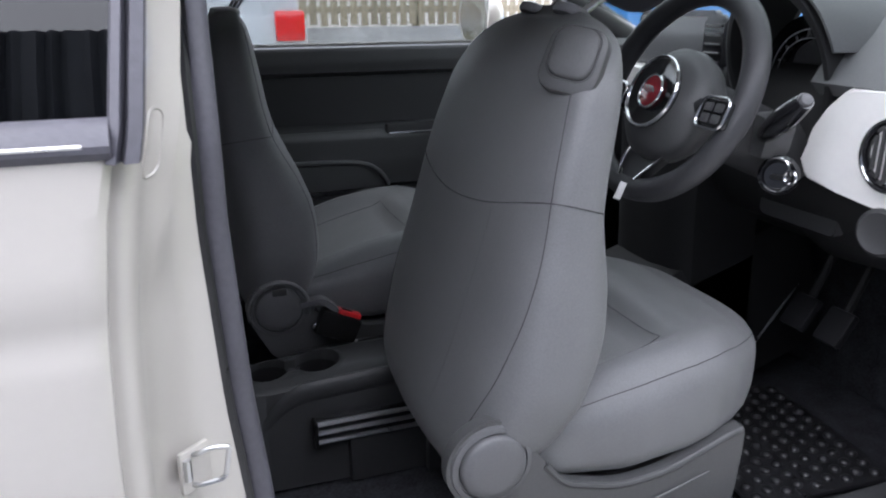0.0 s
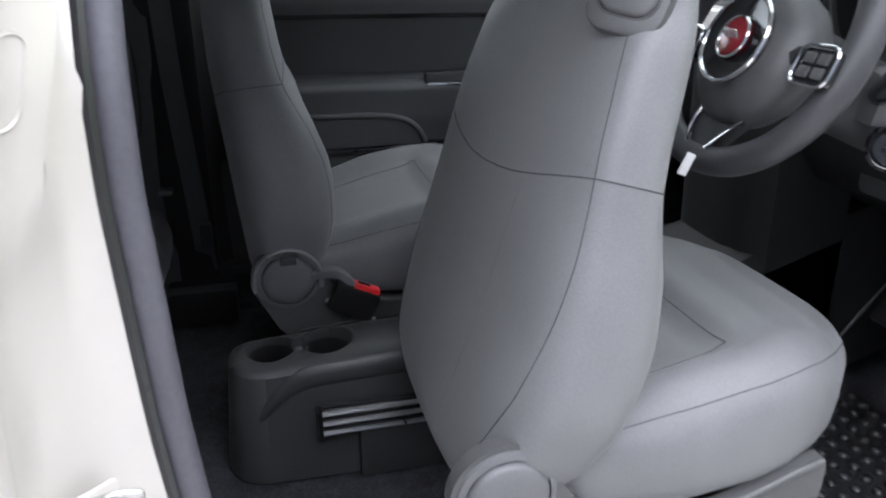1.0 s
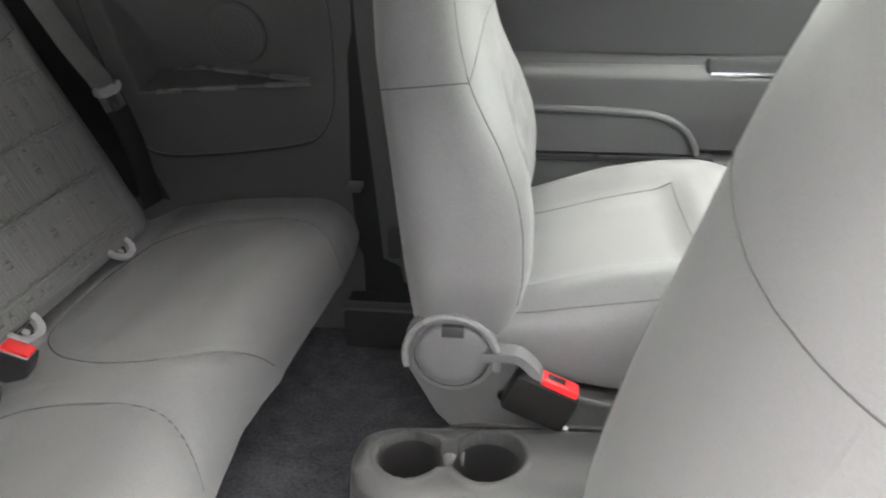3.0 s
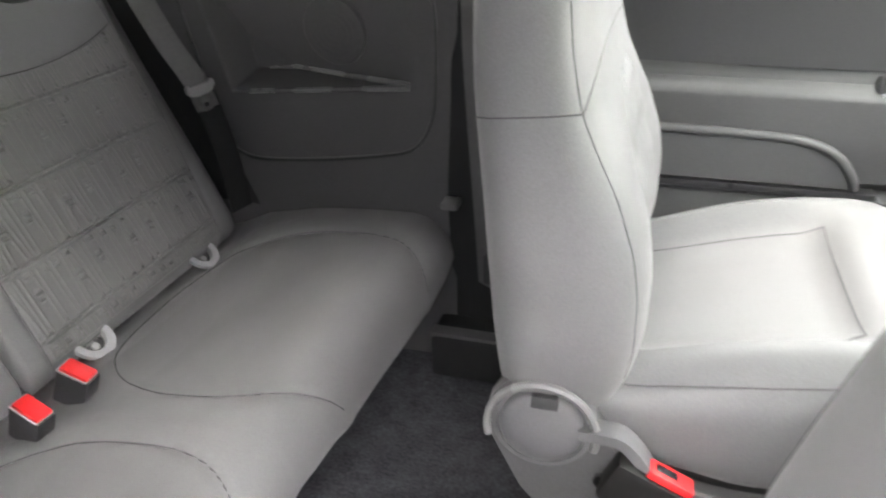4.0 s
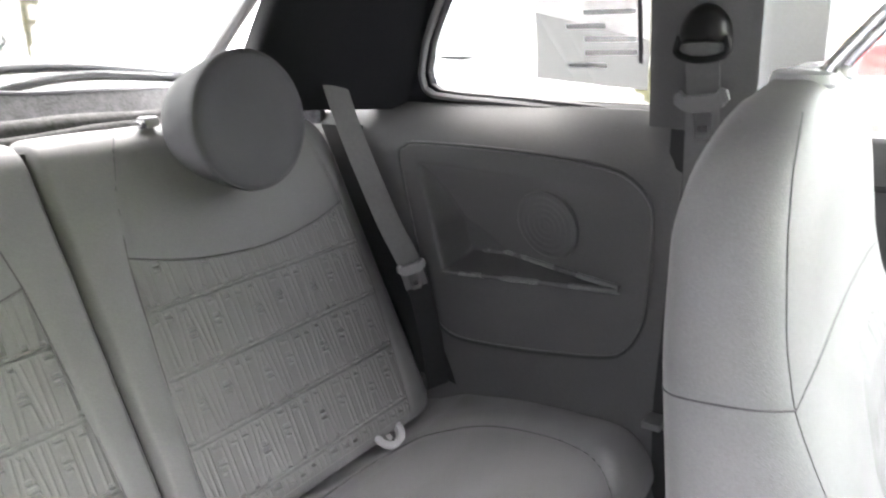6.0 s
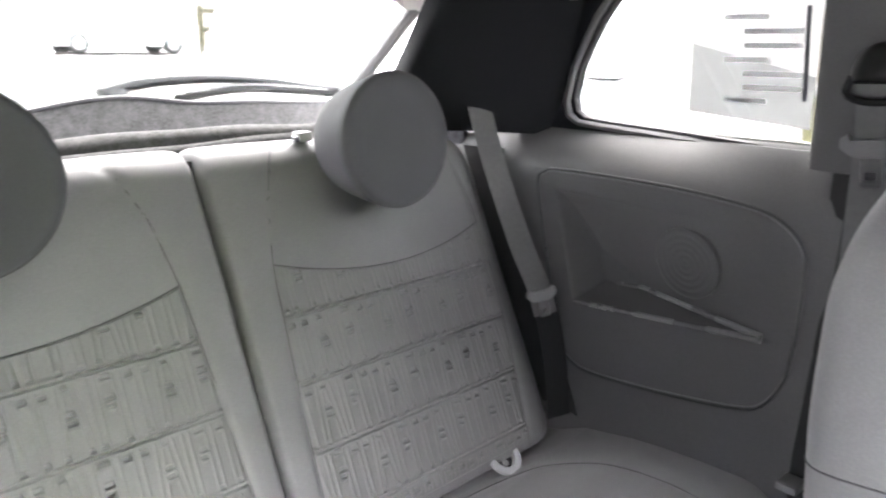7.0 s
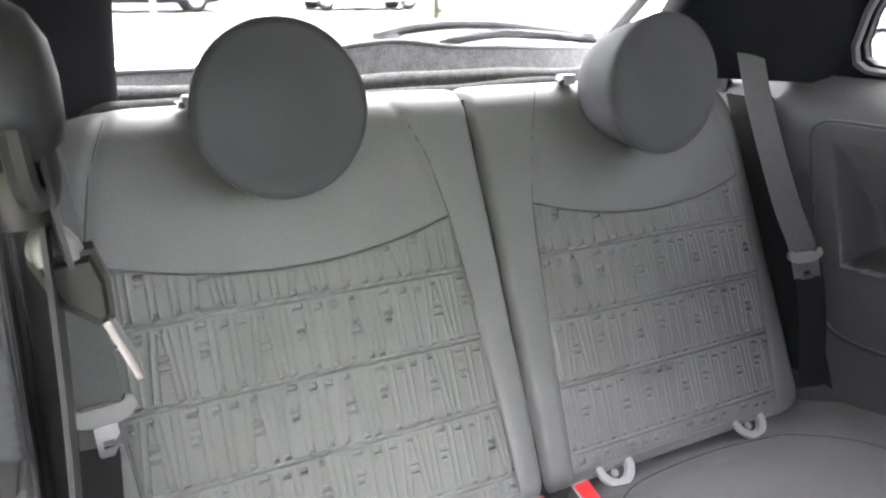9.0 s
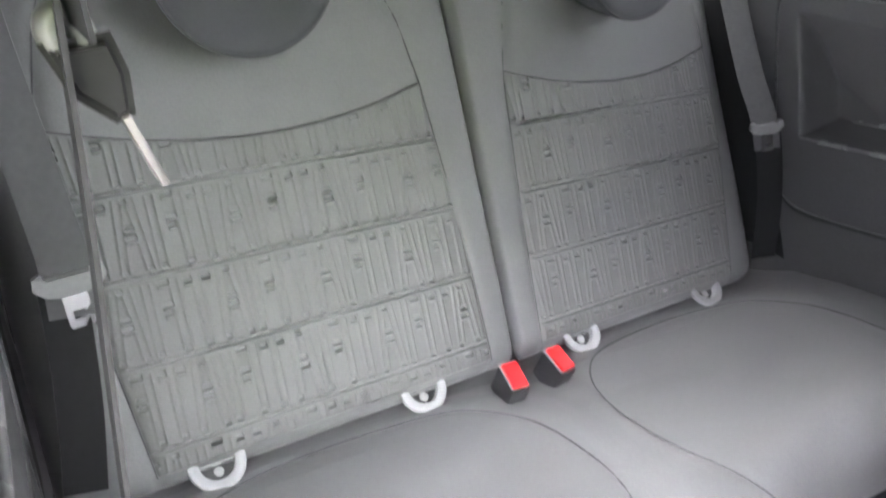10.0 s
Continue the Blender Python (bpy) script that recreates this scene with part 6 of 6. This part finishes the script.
def parked_car(label, paint, at, turn, tall=1.5, long=4.1, van=False, lamp=0.8):
    """A parked car: body with wheel arches, glasshouse, wheels, lamps. It faces its own +x."""
    c = thing("parked_car", label, "car", at, (0, 0, turn), group="parked cars")
    L, W, H = long / 2, 0.86, tall
    nose = 0.95 if not van else 1.15
    side_ = [(-L, 0.45), (-L * 0.99, 0.75), (-L * 0.97, nose), (L * 0.55, nose), (L * 0.9, nose * 0.88), (L * 0.99, 0.65), (L, 0.40), (L * 0.95, 0.25), (-L * 0.95, 0.25)]
    rings = []
    for k in np.linspace(-1, 1, 9):
        sh = 1 - 0.05 * abs(k) ** 4
        rings.append([(x * sh, k * W, 0.25 + (z - 0.25) * (1 - 0.06 * abs(k) ** 4)) for x, z in side_])
    part("body", loft(rings), paint, c, local=True)
    top = [(-L * 0.96, nose), (-L * (0.78 if not van else 0.95), H - 0.08), (-L * 0.55, H), (L * (0.05 if not van else 0.45), H), (L * (0.22 if not van else 0.62), H - 0.06), (L * (0.55 if not van else 0.8), nose)]
    rings = []
    for k in np.linspace(-1, 1, 9):
        rings.append([(x, k * (W - 0.04 - 0.16 * (z - nose) / (H - nose)), z - 0.03 * abs(k) ** 4 * (z > nose + 0.1) - 0.12 * (z <= nose)) for x, z in top])
    part("glasshouse", loft(rings), GLASS_DARK if not van else paint, c, local=True)
    rp = [(x * 0.9 - 0.02, z + 0.008) for x, z in top[1:5]]
    part("roof", loft([[(x, k * (W - 0.21), z) for x, z in rp] + [(x, k * (W - 0.21), z - 0.03) for x, z in rp[::-1]] for k in np.linspace(-1, 1, 5)]), paint, c, local=True)
    for sx in (-0.62, 0.64):
        for sy in (-1, 1):
            wl = part("wheel", spun(((0.0, 0.0), (0.22, 0.0), (0.31, 0.01), (0.32, 0.05), (0.32, 0.16), (0.30, 0.20), (0.0, 0.20)), (sx * L, sy * (W - 0.19), 0.32), (0, sy, 0), 24), TYRE, c, local=True)
            part("rim", spun(((0.0, 0.0), (0.2, 0.0), (0.215, 0.012), (0.18, 0.02), (0.06, 0.008), (0.0, 0.02)), (sx * L, sy * (W + 0.012), 0.32), (0, sy, 0), 20), RIM, wl, local=True)
    for sy in (-1, 1):
        part("tail_lamp", box((-L * 0.955, sy * 0.70, lamp), (0.12, 0.26, 0.26), 0.03), TAIL_RED, c, "red tail lamp", local=True)
        part("headlamp", box((L * 0.93, sy * 0.62, 0.68), (0.12, 0.3, 0.14), 0.04), RIM, c, local=True)
    part("rear_bumper", box((-L * 0.98, 0, 0.5), (0.14, 1.6, 0.22), 0.05), paint, c, local=True)
    return c


# fence along the far left side
def fence(at, turn, n, gap=0.125, high=1.5):
    f = thing("fence", "weathered pale timber fence of upright slats", "fence", at, (0, 0, turn))
    slat_mesh = None
    for i in range(n):
        if slat_mesh is None:
            ob = part("slat", box((0, 0, 0), (0.11, 0.02, high), 0.004), WOOD, f, local=True)
            slat_mesh = ob.data
        else:
            ob = new("slat", slat_mesh)
            ob.parent = f
        ob.matrix_basis = pose(i * gap, 0.006 * math.sin(7 * i), high / 2 + 0.18 + 0.015 * math.sin(3.1 * i), 0, 0.7 * math.sin(1.7 * i), 0)
    for z in (0.42, 1.35):
        part("rail", box((n * gap / 2, 0.035, z), (n * gap + 0.2, 0.05, 0.11), 0.006), WOOD, f, local=True)
    part("gravel_board", box((n * gap / 2, 0.05, -0.35), (n * gap, 0.06, 1.0), 0.01), ASPHALT, f, local=True)
    for i in range(0, n + 1, 16):
        part("post", box((i * gap - gap / 2, 0.08, 0.85), (0.11, 0.10, 1.75), 0.008), WOOD, f, local=True)
    return f


def on_yard(x, y, z=0.0):
    return (x, y, ground_z(x) + z)


fence(on_yard(-6.0, 11.0, 0.45), 0.0, 110, 0.165)
parked_car("tall silver car with red tail lamps parked beside the fence", CAR_SILVER, on_yard(0.83, 7.45), 90.0, 1.75, 4.1, True, lamp=1.04)
# blue car given a painted upper body so blue shows in the camera's view
parked_car("bright blue car by the fence, van-bodied to fit the view", CAR_BLUE, on_yard(8.9, 9.3), 0.0, 1.75, 4.1, True)
parked_car("black estate car parked across the yard", CAR_DARK, on_yard(-25.0, 2.3), 90.0, 1.65, 4.5)
parked_car("white van parked across the yard", CAR_WHITE, on_yard(-25.5, 9.6), 90.0, 2.1, 4.9, True)
parked_car("white hatchback with red tail lamps near the railings", CAR_WHITE, on_yard(-17.5, 13.0), 150.0, 1.55)
parked_car("low white van parked alongside the car", CAR_WHITE, on_yard(-2.85, 3.2), 2.0, 1.55, 4.1, True)
# timber railings and white posts across the yard
railing = thing("railing", "pale timber railing with a blank board across the yard", "railing", on_yard(-19.6, 10.6))
for y in (9.7, 11.6):
    part("post", box(on_yard(-19.6, y, 0.75), (0.12, 0.12, 1.7), 0.01), RAIL_WOOD, railing)
for z in (0.22, 0.95, 1.45):
    part("rail", box(on_yard(-19.6, 10.65, z), (0.05, 2.0, 0.13), 0.01), RAIL_WOOD, railing)
part("board", box(on_yard(-19.55, 10.65, 0.6), (0.03, 1.5, 0.45), 0.005), PAPER, railing)
for y in (0.3, 2.2, 4.1, 6.4):
    bol = thing("bollard", "slim white post at the edge of the yard", "bollard", on_yard(-22.0, y), group="white posts")
    part("post", box(on_yard(-22.0, y, 0.6), (0.1, 0.14, 1.25), 0.02), CAR_WHITE, bol)
setting("backdrop_wall", box((-45, 12, 3.2), (0.4, 90, 6.4), 0), BRICK, "pale low building far across the yard", "wall", smooth=False)
setting("backdrop_side_wall", box((6, 26, 2.0), (90, 0.4, 5.0), 0), BRICK, "pale low building beyond the fence", "wall", smooth=False)

# grassy bank beyond the bonnet, heightened to block sky light; verge along the fence
bank = [[(3.4 + 3.4 * u + 0.3 * math.sin(y * 1.7), y, ground_z(3.4 + 3.4 * u) - 0.05 + 4.4 * u ** 0.8 * (1 - max(0, (y - 0.5) / 2.0)) + 0.12 * math.sin(3.1 * y + 5 * u) * math.sin(7 * u)) for y in np.linspace(-9, 2.4, 60)] for u in np.linspace(0, 1, 24)]
setting("backdrop_bank", solid(bank, (0.3, 0, -0.4)), GRASS, "rough green bank beyond the bonnet, heightened to block sky light", "bank")
verge = [[(x, 7.0 + 3.9 * v, ground_z(x) + 0.02 + 0.5 * v + 0.06 * math.sin(5.3 * x + 9 * v) * math.sin(11 * v + x)) for x in np.linspace(-12, -1.6, 80)] for v in np.linspace(0, 1, 16)]
setting("backdrop_verge", solid(verge, (0, 0, -0.2)), DRY_GRASS, "dry yellow-green verge below the fence", "verge")

# corrugated shed wall beyond the driver's side
CORRUGATED = mat("dark_corrugated_sheet", (0.09, 0.10, 0.12), 0.5, 0.2, spread=0.2, scale=1.5, grain=(0.0, 50))
shed = [[(x, -3.5 + 0.02 * math.sin(x * 84), z) for x in np.linspace(-9, 6, 480)] for z in (-0.4, 2.95)]
setting("backdrop_shed", solid(shed, (0, -0.05, 0)), CORRUGATED, "dark corrugated shed wall across the yard", "wall")

# printed sheet hung inside the rear quarter window
sheet_ = thing("window_sheet", "white printed sheet stuck to the rear quarter glass", "notice", (0.3, 0.65, 1.2))
def on_glass(x, z, lift):
    return (x, 0.672 - 0.2 * (z - 1.13) + 0.012 - lift, z)
part("paper", prism([on_glass(x, z, 0.0) for x, z in ((0.145, 1.165), (0.335, 1.150), (0.345, 1.335), (0.155, 1.335))], (0, 0.0004, 0)), THIN_PAPER, sheet_)
for k in range(7):
    z = 1.31 - 0.02 * k
    x0, x1 = (0.235, 0.32) if k % 3 else (0.205, 0.27)
    part("print_bar", prism([on_glass(x, zz, 0.001) for x, zz in ((x0, z), (x1, z), (x1, z - 0.007), (x0, z - 0.007))], (0, -0.0003, 0)), THIN_INK, sheet_, smooth=False)
part("print_bar", prism([on_glass(x, zz, 0.001) for x, zz in ((0.322, 1.32), (0.329, 1.32), (0.329, 1.19), (0.322, 1.19))], (0, -0.0004, 0)), INK_DARK, sheet_, smooth=False)
